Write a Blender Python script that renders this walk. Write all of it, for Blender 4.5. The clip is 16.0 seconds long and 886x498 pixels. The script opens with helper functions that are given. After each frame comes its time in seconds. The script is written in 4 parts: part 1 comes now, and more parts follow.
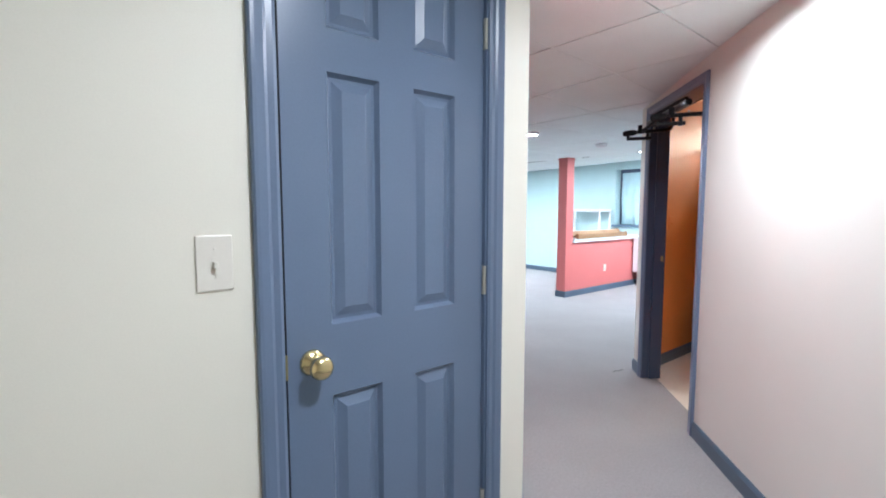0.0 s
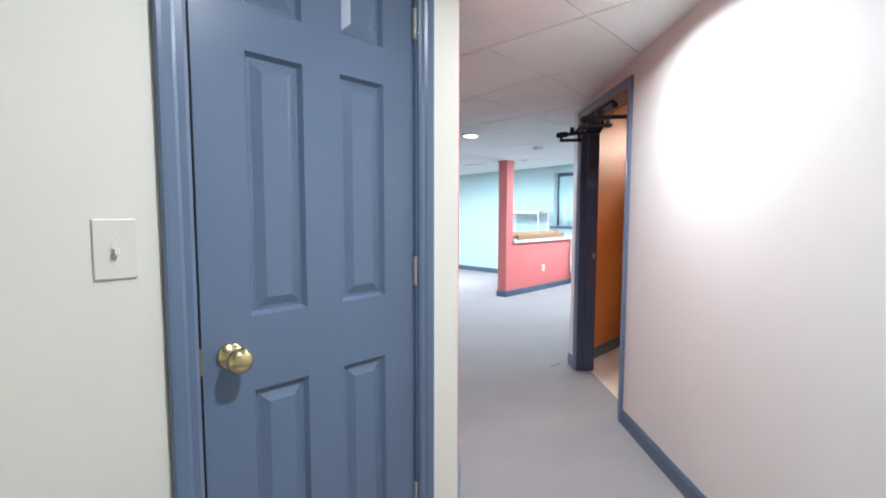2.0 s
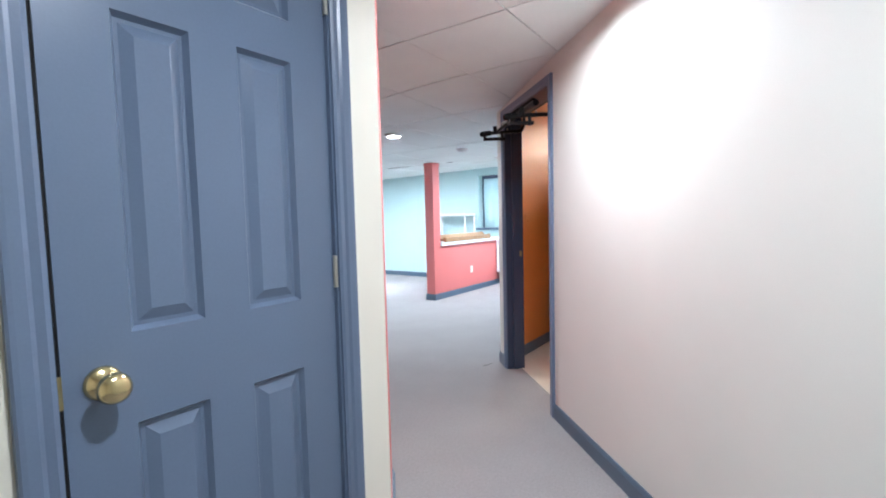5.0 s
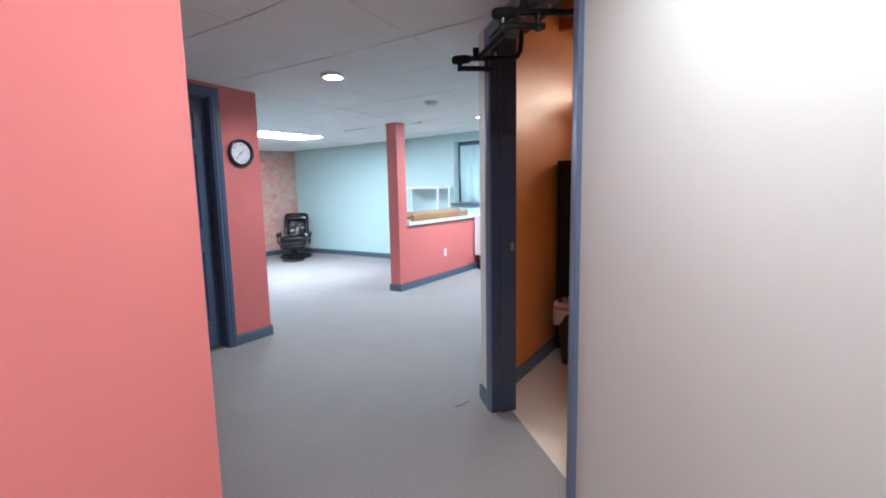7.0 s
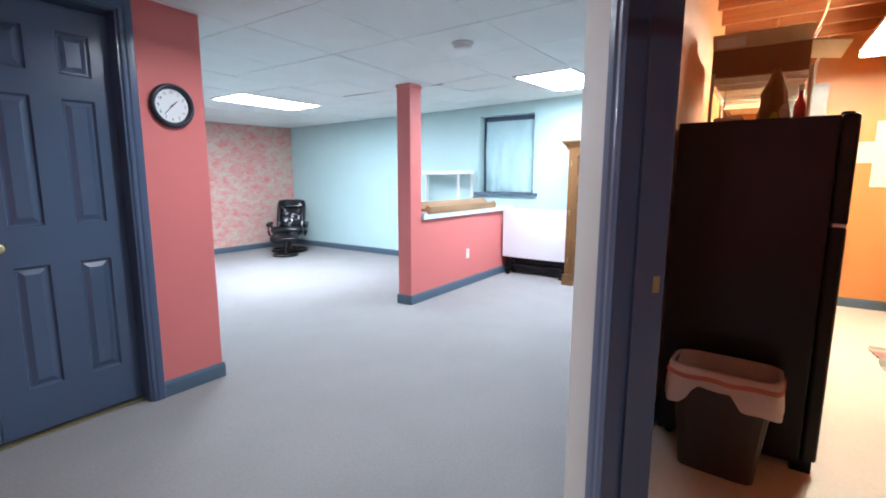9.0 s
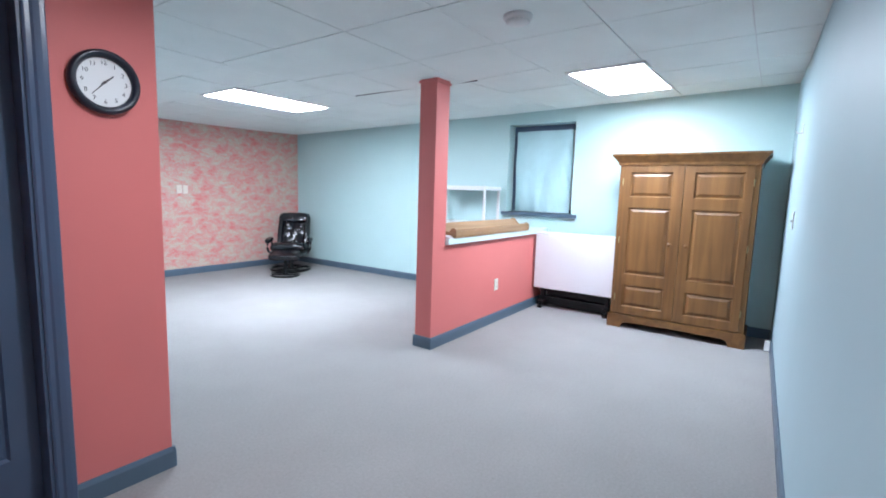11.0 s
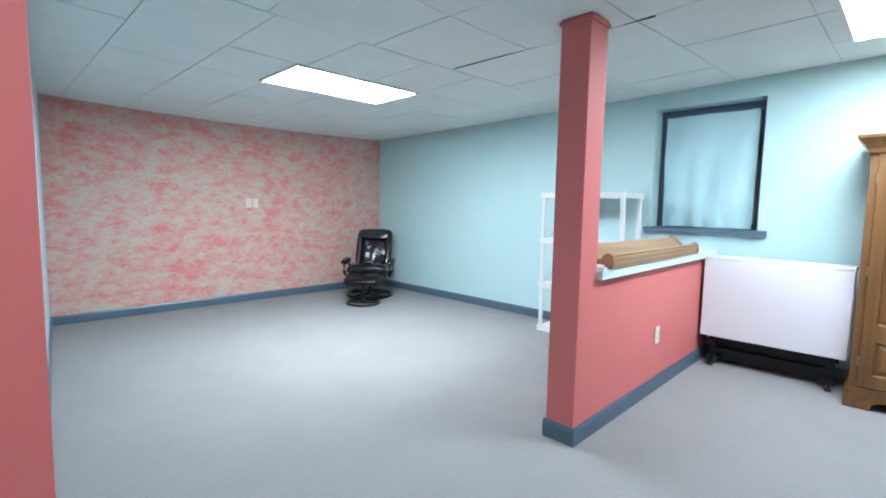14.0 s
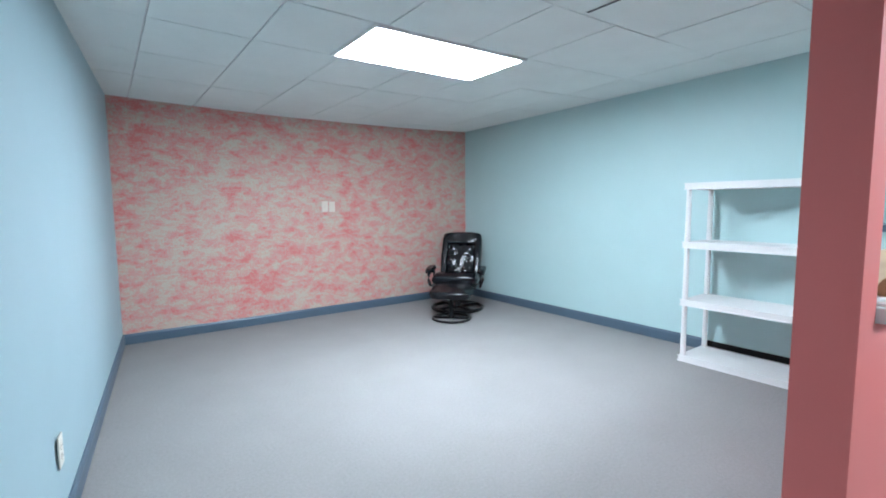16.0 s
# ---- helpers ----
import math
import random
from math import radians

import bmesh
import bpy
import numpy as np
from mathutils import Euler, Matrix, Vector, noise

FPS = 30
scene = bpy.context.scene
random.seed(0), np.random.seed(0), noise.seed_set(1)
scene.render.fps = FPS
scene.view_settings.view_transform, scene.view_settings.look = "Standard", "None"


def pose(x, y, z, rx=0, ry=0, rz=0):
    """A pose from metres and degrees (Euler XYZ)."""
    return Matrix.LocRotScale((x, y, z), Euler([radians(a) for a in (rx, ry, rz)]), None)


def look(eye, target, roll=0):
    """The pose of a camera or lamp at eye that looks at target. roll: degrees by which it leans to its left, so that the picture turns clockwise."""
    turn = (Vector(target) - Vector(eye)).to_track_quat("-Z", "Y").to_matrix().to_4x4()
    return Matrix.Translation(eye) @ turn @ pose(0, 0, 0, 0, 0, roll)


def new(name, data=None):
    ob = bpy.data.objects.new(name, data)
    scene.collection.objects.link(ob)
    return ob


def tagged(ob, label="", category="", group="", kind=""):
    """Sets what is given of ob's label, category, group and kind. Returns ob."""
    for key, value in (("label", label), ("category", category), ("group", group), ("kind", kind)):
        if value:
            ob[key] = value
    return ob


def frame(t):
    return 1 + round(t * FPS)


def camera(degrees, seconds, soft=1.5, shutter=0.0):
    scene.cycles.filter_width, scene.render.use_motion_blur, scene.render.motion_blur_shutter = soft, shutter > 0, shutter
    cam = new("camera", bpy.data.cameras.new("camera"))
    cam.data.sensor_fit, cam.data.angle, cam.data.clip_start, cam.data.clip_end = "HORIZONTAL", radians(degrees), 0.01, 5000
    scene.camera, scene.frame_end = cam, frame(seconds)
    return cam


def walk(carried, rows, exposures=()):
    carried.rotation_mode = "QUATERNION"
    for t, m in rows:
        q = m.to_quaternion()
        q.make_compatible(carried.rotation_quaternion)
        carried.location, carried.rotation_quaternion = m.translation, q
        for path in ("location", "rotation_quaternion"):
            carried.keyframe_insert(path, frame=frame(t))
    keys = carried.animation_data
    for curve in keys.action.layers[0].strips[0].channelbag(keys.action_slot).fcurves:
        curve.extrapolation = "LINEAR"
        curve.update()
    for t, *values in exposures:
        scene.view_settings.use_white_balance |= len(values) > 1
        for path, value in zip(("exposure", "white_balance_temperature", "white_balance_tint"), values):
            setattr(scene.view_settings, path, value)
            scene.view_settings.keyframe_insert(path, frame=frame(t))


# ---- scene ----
cam = camera(87.4, 16.0, soft=1.9)
PATH = [
    (0, (-0.494, -0.331, 1.388), (0.758, 1.219, 1.214), -0.0),
    (0.5, (-0.473, -0.36, 1.383), (0.812, 1.163, 1.21), 0.0),
    (1, (-0.455, -0.371, 1.369), (0.87, 1.118, 1.2), 0.0),
    (1.5, (-0.445, -0.363, 1.355), (0.925, 1.084, 1.191), 0.1),
    (2, (-0.457, -0.357, 1.346), (0.97, 1.036, 1.189), 0.1),
    (2.5, (-0.489, -0.381, 1.34), (0.986, 0.962, 1.195), -0.0),
    (3, (-0.52, -0.407, 1.334), (0.994, 0.894, 1.2), -0.3),
    (5.5, (-0.226, -0.179, 1.306), (1.418, 0.95, 1.151), -1.7),
    (6, (0.096, -0.017, 1.315), (1.753, 1.087, 1.13), -1.9),
    (6.5, (0.428, 0.162, 1.327), (2.094, 1.244, 1.104), -1.6),
    (7, (0.768, 0.357, 1.319), (2.438, 1.427, 1.064), -1.1),
    (7.5, (1.09, 0.561, 1.305), (2.756, 1.632, 1.024), -0.9),
    (8, (1.374, 0.799, 1.287), (3.035, 1.873, 0.992), -0.4),
    (8.5, (1.633, 1.024, 1.269), (3.285, 2.112, 0.969), -0.1),
    (9, (1.874, 1.24, 1.264), (3.516, 2.341, 0.965), 0.2),
    (11.5, (2.623, 1.985, 1.283), (4.243, 3.138, 1.067), 2.1),
    (12, (2.756, 2.113, 1.27), (4.348, 3.308, 1.071), 2.0),
    (12.5, (2.901, 2.3, 1.235), (4.46, 3.54, 1.06), 2.0),
    (13, (3.061, 2.491, 1.233), (4.576, 3.786, 1.061), 1.8),
    (13.5, (3.232, 2.713, 1.229), (4.701, 4.059, 1.052), 1.4),
    (14, (3.364, 2.912, 1.223), (4.778, 4.314, 1.041), 1.1),
    (14.5, (3.467, 3.114, 1.227), (4.815, 4.579, 1.041), 0.6),
    (15, (3.565, 3.317, 1.235), (4.849, 4.839, 1.044), 0.2),
    (15.5, (3.663, 3.51, 1.232), (4.884, 5.082, 1.039), -0.2),
    (16, (3.752, 3.694, 1.229), (4.925, 5.305, 1.04), -0.5),
]
walk(cam, [(t, look(eye, target, roll)) for t, eye, target, roll in PATH],
     [(0, 0.53, 6500, 10), (3, 0.53, 6500, 10), (5.5, 0.55, 6500, 10), (6, 0.56, 6500, 10), (6.5, 0.36, 6500, 10), (7, 0.13, 6500, 10), (7.5, 0.12, 6500, 10),
      (8, 0.2, 6500, 10), (9, 0.27, 6500, 10), (11.5, 0.0, 6500, 11), (12.5, -0.06, 6500, 9), (13.5, -0.12, 6500, 5), (14.5, -0.16, 6500, 4), (15.5, -0.2, 6500, 6), (16, -0.22, 6500, 6)])

# ---- world: a windowless basement, so the sky outside is only a dim backdrop ----
world = bpy.data.worlds.new("world")
scene.world = world
world.use_nodes = True
world.node_tree.nodes["Background"].inputs[0].default_value = (0.55, 0.65, 0.8, 1)
world.node_tree.nodes["Background"].inputs[1].default_value = 0.3

TROFFER, TROFFER_DIM, DOWNLIGHT, SHOP = 80.0, 53.0, 615.0, 110.0


# ---- materials ----
def material(name, color, rough=0.6, metal=0.0, var=0.06, scale=3.0, grain=120.0, bump=0.1, dist=0.002, coat=0.0, spec=0.5, patch=0.0):
    """Paint, cloth or plastic: a base colour that drifts at two scales, with a fine relief."""
    m = bpy.data.materials.new(name)
    m.use_nodes = True
    nt = m.node_tree
    b = nt.nodes["Principled BSDF"]
    b.inputs["Roughness"].default_value = rough
    b.inputs["Metallic"].default_value = metal
    b.inputs["Coat Weight"].default_value = coat
    b.inputs["Specular IOR Level"].default_value = spec
    tc = nt.nodes.new("ShaderNodeTexCoord")
    n1 = nt.nodes.new("ShaderNodeTexNoise")
    n1.inputs["Scale"].default_value = scale
    n1.inputs["Detail"].default_value = 5
    n2 = nt.nodes.new("ShaderNodeTexNoise")
    n2.inputs["Scale"].default_value = grain
    n2.inputs["Detail"].default_value = 3
    nt.links.new(tc.outputs["Object"], n1.inputs["Vector"])
    nt.links.new(tc.outputs["Object"], n2.inputs["Vector"])
    add = nt.nodes.new("ShaderNodeMath")
    add.operation = "ADD"
    nt.links.new(n1.outputs["Fac"], add.inputs[0])
    nt.links.new(n2.outputs["Fac"], add.inputs[1])
    if patch:
        n3 = nt.nodes.new("ShaderNodeTexNoise")
        n3.inputs["Scale"].default_value = 2.3
        n3.inputs["Detail"].default_value = 4
        nt.links.new(tc.outputs["Object"], n3.inputs["Vector"])
        worn = nt.nodes.new("ShaderNodeMath")
        worn.operation = "MULTIPLY_ADD"
        worn.inputs[1].default_value = patch
        nt.links.new(n3.outputs["Fac"], worn.inputs[0])
        nt.links.new(add.outputs[0], worn.inputs[2])
        add = worn
    ramp = nt.nodes.new("ShaderNodeMapRange")
    ramp.inputs["From Min"].default_value, ramp.inputs["From Max"].default_value = 0.6 + patch / 2, 1.4 + patch / 2
    ramp.inputs["To Min"].default_value, ramp.inputs["To Max"].default_value = 1 - var, 1 + var
    nt.links.new(add.outputs[0], ramp.inputs["Value"])
    mul = nt.nodes.new("ShaderNodeVectorMath")
    mul.operation = "SCALE"
    mul.inputs[0].default_value = color
    nt.links.new(ramp.outputs[0], mul.inputs["Scale"])
    nt.links.new(mul.outputs[0], b.inputs["Base Color"])
    if bump:
        bp = nt.nodes.new("ShaderNodeBump")
        bp.inputs["Strength"].default_value = bump
        bp.inputs["Distance"].default_value = dist
        nt.links.new(n2.outputs["Fac"], bp.inputs["Height"])
        nt.links.new(bp.outputs[0], b.inputs["Normal"])
    return m


def emitter(name, color, strength):
    m = bpy.data.materials.new(name)
    m.use_nodes = True
    b = m.node_tree.nodes["Principled BSDF"]
    b.inputs["Base Color"].default_value = (0.8, 0.8, 0.8, 1)
    b.inputs["Emission Color"].default_value = (*color, 1)
    b.inputs["Emission Strength"].default_value = strength
    return m


def wood(name, light, dark, rough=0.46, axis=2, coat=0.04):
    m = bpy.data.materials.new(name)
    m.use_nodes = True
    nt = m.node_tree
    b = nt.nodes["Principled BSDF"]
    b.inputs["Roughness"].default_value = rough
    b.inputs["Coat Weight"].default_value = coat
    tc = nt.nodes.new("ShaderNodeTexCoord")
    mp = nt.nodes.new("ShaderNodeMapping")
    sc = [15.0, 15.0, 15.0]
    sc[axis] = 0.9
    mp.inputs["Scale"].default_value = sc
    nt.links.new(tc.outputs["Object"], mp.inputs["Vector"])
    n = nt.nodes.new("ShaderNodeTexNoise")
    n.inputs["Scale"].default_value = 1.0
    n.inputs["Detail"].default_value = 6
    n.inputs["Distortion"].default_value = 0.6
    nt.links.new(mp.outputs[0], n.inputs["Vector"])
    big = nt.nodes.new("ShaderNodeTexNoise")
    big.inputs["Scale"].default_value = 2.2
    nt.links.new(tc.outputs["Object"], big.inputs["Vector"])
    mixf = nt.nodes.new("ShaderNodeMath")
    mixf.operation = "MULTIPLY_ADD"
    mixf.inputs[1].default_value = 0.35
    nt.links.new(big.outputs["Fac"], mixf.inputs[0])
    nt.links.new(n.outputs["Fac"], mixf.inputs[2])
    cr = nt.nodes.new("ShaderNodeValToRGB")
    cr.color_ramp.elements[0].position, cr.color_ramp.elements[0].color = 0.45, (*dark, 1)
    cr.color_ramp.elements[1].position, cr.color_ramp.elements[1].color = 0.85, (*light, 1)
    nt.links.new(mixf.outputs[0], cr.inputs["Fac"])
    nt.links.new(cr.outputs[0], b.inputs["Base Color"])
    bp = nt.nodes.new("ShaderNodeBump")
    bp.inputs["Strength"].default_value = 0.08
    bp.inputs["Distance"].default_value = 0.002
    nt.links.new(n.outputs["Fac"], bp.inputs["Height"])
    nt.links.new(bp.outputs[0], b.inputs["Normal"])
    return m


def sponged(name):
    """Coral paint ragged over with a pale grey-green coat: small sweeps, and a crisp speckle all over."""
    m = bpy.data.materials.new(name)
    m.use_nodes = True
    nt = m.node_tree
    b = nt.nodes["Principled BSDF"]
    b.inputs["Roughness"].default_value = 0.7
    tc = nt.nodes.new("ShaderNodeTexCoord")

    def layer(scale, stretch, detail, turn, rough=0.55, bend=0.4):
        mp = nt.nodes.new("ShaderNodeMapping")
        mp.inputs["Scale"].default_value = stretch
        mp.inputs["Rotation"].default_value = (0, turn, 0)
        nt.links.new(tc.outputs["Object"], mp.inputs["Vector"])
        n = nt.nodes.new("ShaderNodeTexNoise")
        n.inputs["Scale"].default_value = scale
        n.inputs["Detail"].default_value = detail
        n.inputs["Roughness"].default_value = rough
        n.inputs["Distortion"].default_value = bend
        nt.links.new(mp.outputs[0], n.inputs["Vector"])
        return n.outputs["Fac"]

    def mix(parts):
        """A weighted sum of layers."""
        total = None
        for fac, weight in parts:
            n = nt.nodes.new("ShaderNodeMath")
            n.operation = "MULTIPLY_ADD"
            nt.links.new(fac, n.inputs[0])
            n.inputs[1].default_value = weight
            if total is None:
                n.inputs[2].default_value = 0.0
            else:
                nt.links.new(total, n.inputs[2])
            total = n.outputs[0]
        return total
    total = mix([(layer(1.3, (1, 1, 1.2), 2, 0.3), 0.16), (layer(5.2, (1, 1, 1.6), 3, -0.30), 0.40),
                 (layer(11.0, (1, 1, 2.2), 4, 0.12, 0.65), 0.42), (layer(34.0, (2.2, 1, 1.0), 3, 0.05, 0.7), 0.28),
                 (layer(30.0, (1, 1, 3.0), 3, -0.1, 0.7), 0.28), (layer(75.0, (1, 1, 1.3), 2, 0.4), 0.15)])
    cr = nt.nodes.new("ShaderNodeValToRGB")
    e = cr.color_ramp.elements
    e[0].position, e[0].color = 0.74, (0.51, 0.455, 0.375, 1)
    e[1].position, e[1].color = 0.95, (0.64, 0.185, 0.172, 1)
    for at, c in ((0.79, (0.525, 0.42, 0.345, 1)), (0.84, (0.565, 0.345, 0.295, 1)), (0.89, (0.605, 0.275, 0.25, 1))):
        e.new(at).color = c
    nt.links.new(total, cr.inputs["Fac"])
    nt.links.new(cr.outputs[0], b.inputs["Base Color"])
    bp = nt.nodes.new("ShaderNodeBump")
    bp.inputs["Strength"].default_value = 0.25
    bp.inputs["Distance"].default_value = 0.003
    nt.links.new(total, bp.inputs["Height"])
    nt.links.new(bp.outputs[0], b.inputs["Normal"])
    return m


CREAM = material("cream_paint", (0.77, 0.735, 0.635), 0.55, var=0.03, grain=260, bump=0.12, dist=0.001)
PINK = material("coral_paint", (0.65, 0.18, 0.165), 0.55, var=0.03, grain=260, bump=0.12, dist=0.001, spec=0.3)
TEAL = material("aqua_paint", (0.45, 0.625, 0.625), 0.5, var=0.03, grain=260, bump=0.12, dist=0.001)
ORANGE = material("orange_paint", (0.57, 0.235, 0.070), 0.45, var=0.05, grain=200, bump=0.12, dist=0.001)
# Aqua wall colour turned bluer and darker for the left and south walls
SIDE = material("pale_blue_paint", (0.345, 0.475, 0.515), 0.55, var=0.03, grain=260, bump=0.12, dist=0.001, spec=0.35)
# Hall cream shifted cooler, cancelling the coral bounce light in the colour itself
CREAM_COOLED = material("off_white_paint", (0.665, 0.68, 0.62), 0.55, var=0.03, grain=260, bump=0.12, dist=0.001)
MURAL = sponged("sponged_coral_paint")
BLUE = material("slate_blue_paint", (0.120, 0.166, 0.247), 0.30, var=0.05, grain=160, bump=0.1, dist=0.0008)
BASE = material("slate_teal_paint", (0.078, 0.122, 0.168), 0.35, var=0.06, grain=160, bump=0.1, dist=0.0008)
# Doorway's slate blue darkened for the jamb, its shade put into the colour
JAMB_SHADE = material("slate_blue_shaded", (0.034, 0.050, 0.088), 0.3, var=0.06, grain=160, bump=0.1, dist=0.0008)
# About half as bright as BLUE, for the double doors and window frame
BLUE_DARKER = material("slate_blue_paint_darker", (0.066, 0.101, 0.170), 0.28, var=0.06, grain=160, bump=0.1, dist=0.0008)
CARPET = material("grey_carpet", (0.285, 0.274, 0.272), 0.95, var=0.13, scale=70, grain=230, bump=0.8, dist=0.006, spec=0.1, patch=0.6)
VINYL = material("cream_vinyl", (0.68, 0.62, 0.52), 0.4, var=0.08, scale=2.0, grain=60, bump=0.05)
TILE = material("ceiling_tile", (0.73, 0.79, 0.77), 0.9, var=0.06, grain=180, bump=0.5, dist=0.003, spec=0.2)
TBAR = material("white_metal_grid", (0.62, 0.63, 0.63), 0.5, var=0.05)
WHITE = material("white_plastic", (0.70, 0.70, 0.69), 0.4, var=0.03, bump=0.03)
PLATE = material("painted_plate", (0.66, 0.59, 0.52), 0.45, var=0.04)
IVORY = material("ivory_plastic", (0.73, 0.69, 0.61), 0.35, var=0.02, bump=0.0)
BRASS = material("polished_brass", (0.74, 0.60, 0.33), 0.2, 1.0, var=0.06, bump=0.02)
STEEL = material("brushed_steel", (0.55, 0.53, 0.48), 0.35, 1.0, var=0.06)
DULL_BRASS = material("tarnished_brass", (0.30, 0.26, 0.14), 0.42, 0.8, var=0.15)
BLACK = material("black_enamel", (0.006, 0.006, 0.007), 0.3, var=0.1, grain=300, bump=0.05, spec=0.3)
LEDGE_PAINT = material("pale_aqua_paint", (0.62, 0.76, 0.76), 0.4, var=0.03)
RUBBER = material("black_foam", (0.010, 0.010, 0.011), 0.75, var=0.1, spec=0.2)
LEATHER = material("black_leather", (0.003, 0.003, 0.005), 0.22, var=0.15, scale=8, grain=17, bump=0.35, dist=0.015)
OAK = wood("golden_oak", (0.190, 0.088, 0.026), (0.098, 0.041, 0.011))
OAK_X = wood("golden_oak_rail", (0.190, 0.088, 0.026), (0.098, 0.041, 0.011), axis=1)
PINE = wood("honey_pine", (0.37, 0.225, 0.120), (0.24, 0.135, 0.065), axis=0)
LAMINATE = material("white_laminate", (0.72, 0.71, 0.74), 0.35, var=0.02, bump=0.02)
CLOTH = material("aqua_curtain", (0.43, 0.62, 0.65), 0.9, var=0.08, scale=5, grain=300, bump=0.25)
BAG = material("pale_bin_liner", (0.50, 0.45, 0.42), 0.35, var=0.1, scale=14, bump=0.1)
BROWN = material("brown_plastic", (0.032, 0.022, 0.017), 0.45, var=0.05)
GREEN = material("green_plastic", (0.06, 0.16, 0.08), 0.5, var=0.08)
# One card in two tones: darkened for the shaded box face, paler for lit flaps
CARD = material("cardboard", (0.27, 0.15, 0.085), 0.8, var=0.08)
CARD_LIT = material("cardboard_lit", (0.56, 0.44, 0.27), 0.8, var=0.08)
JOIST = wood("orange_stained_joist", (0.40, 0.15, 0.045), (0.27, 0.092, 0.028), 0.6, 1, 0.0)
FACE = material("clock_paper", (0.75, 0.76, 0.76), 0.5, var=0.01, bump=0)
INK = material("black_ink", (0.02, 0.02, 0.025), 0.5, var=0.0, bump=0)
NAVY = material("navy_plastic", (0.012, 0.016, 0.028), 0.3, var=0.05, bump=0.0)
PALE = material("pale_primer", (0.75, 0.66, 0.5), 0.6, var=0.05)
RED = material("red_plastic", (0.55, 0.03, 0.04), 0.4, var=0.05)
PURPLE = material("purple_cloth", (0.07, 0.03, 0.22), 0.8, var=0.1)
GLOW = emitter("fluorescent_diffuser", (0.86, 0.97, 1.15), TROFFER)
# Second troffer set dimmer to balance the brightness across the room
GLOW_DIM = emitter("dimmer_fluorescent_diffuser", (0.86, 0.97, 1.15), TROFFER_DIM)
BULB = emitter("downlight_lens", (0.89, 0.96, 1.09), DOWNLIGHT)
WARM = emitter("shop_light_tube", (1.0, 0.89, 0.74), SHOP)


# ---- mesh helpers ----
def box(bm, x0, y0, z0, x1, y1, z1, bevel=0.0, m=None):
    r = bmesh.ops.create_cube(bm, size=1.0)
    vs = r["verts"]
    bmesh.ops.scale(bm, vec=(x1 - x0, y1 - y0, z1 - z0), verts=vs)
    bmesh.ops.translate(bm, vec=((x0 + x1) / 2, (y0 + y1) / 2, (z0 + z1) / 2), verts=vs)
    if bevel:
        es = {e for v in vs for e in v.link_edges}
        out = bmesh.ops.bevel(bm, geom=list(es), offset=bevel, segments=2, affect="EDGES", profile=0.5)
        vs = list({v for f in out["faces"] for v in f.verts} | {v for v in vs if v.is_valid})
    if m is not None:
        bmesh.ops.transform(bm, matrix=m, verts=vs)
    return vs


def boxes(*spans, bevel=0.0):
    bm = bmesh.new()
    for s in spans:
        box(bm, *s, bevel=bevel)
    return bm


def tube(bm, a, b, r, seg=12, r2=None):
    a, b = Vector(a), Vector(b)
    d = b - a
    res = bmesh.ops.create_cone(bm, cap_ends=True, segments=seg, radius1=r, radius2=r if r2 is None else r2, depth=d.length)
    m = Matrix.Translation((a + b) / 2) @ d.to_track_quat("Z", "Y").to_matrix().to_4x4()
    bmesh.ops.transform(bm, matrix=m, verts=res["verts"])
    return res["verts"]


def pipe(bm, pts, r, seg=10):
    """A round bar along a run of points."""
    pts = [Vector(p) for p in pts]
    rings = []
    for i, p in enumerate(pts):
        d = (pts[min(i + 1, len(pts) - 1)] - pts[max(i - 1, 0)]).normalized()
        q = d.to_track_quat("Z", "Y")
        rings.append([bm.verts.new(p + q @ Vector((r * math.cos(6.28319 * k / seg), r * math.sin(6.28319 * k / seg), 0))) for k in range(seg)])
    for a, b in zip(rings, rings[1:]):
        for k in range(seg):
            bm.faces.new((a[k], a[(k + 1) % seg], b[(k + 1) % seg], b[k]))
    bm.faces.new(rings[0][::-1])
    bm.faces.new(rings[-1])


def lathe(bm, profile, seg=32, m=None):
    """A turned shape from (radius, height) pairs round the z axis."""
    rings = []
    for r, z in profile:
        rings.append([bm.verts.new((r * math.cos(6.28319 * k / seg), r * math.sin(6.28319 * k / seg), z)) for k in range(seg)])
    for a, b in zip(rings, rings[1:]):
        for k in range(seg):
            bm.faces.new((a[k], a[(k + 1) % seg], b[(k + 1) % seg], b[k]))
    bm.faces.new(rings[0][::-1])
    bm.faces.new(rings[-1])
    vs = [v for ring in rings for v in ring]
    if m is not None:
        bmesh.ops.transform(bm, matrix=m, verts=vs)
    return vs


def prism(bm, pts, z0, z1, m=None):
    """An upright block over an outline in x and y."""
    lo = [bm.verts.new((x, y, z0)) for x, y in pts]
    hi = [bm.verts.new((x, y, z1)) for x, y in pts]
    n = len(pts)
    for k in range(n):
        bm.faces.new((lo[k], lo[(k + 1) % n], hi[(k + 1) % n], hi[k]))
    bm.faces.new(lo[::-1])
    bm.faces.new(hi)
    if m is not None:
        bmesh.ops.transform(bm, matrix=m, verts=lo + hi)


def part(name, bm, mat, parent=None, label="", smooth=False):
    bmesh.ops.recalc_face_normals(bm, faces=bm.faces)
    me = bpy.data.meshes.new(name)
    bm.to_mesh(me)
    bm.free()
    me.materials.append(mat)
    if smooth:
        for p in me.polygons:
            p.use_smooth = True
    ob = new(name, me)
    if parent is not None:
        ob.parent = parent
    if label:
        ob["label"] = label
    return ob


def thing(name, m, label, category, group="", kind=""):
    ob = new(name)
    ob.matrix_world = m
    ob.empty_display_size = 0.1
    return tagged(ob, label, category, group, kind)


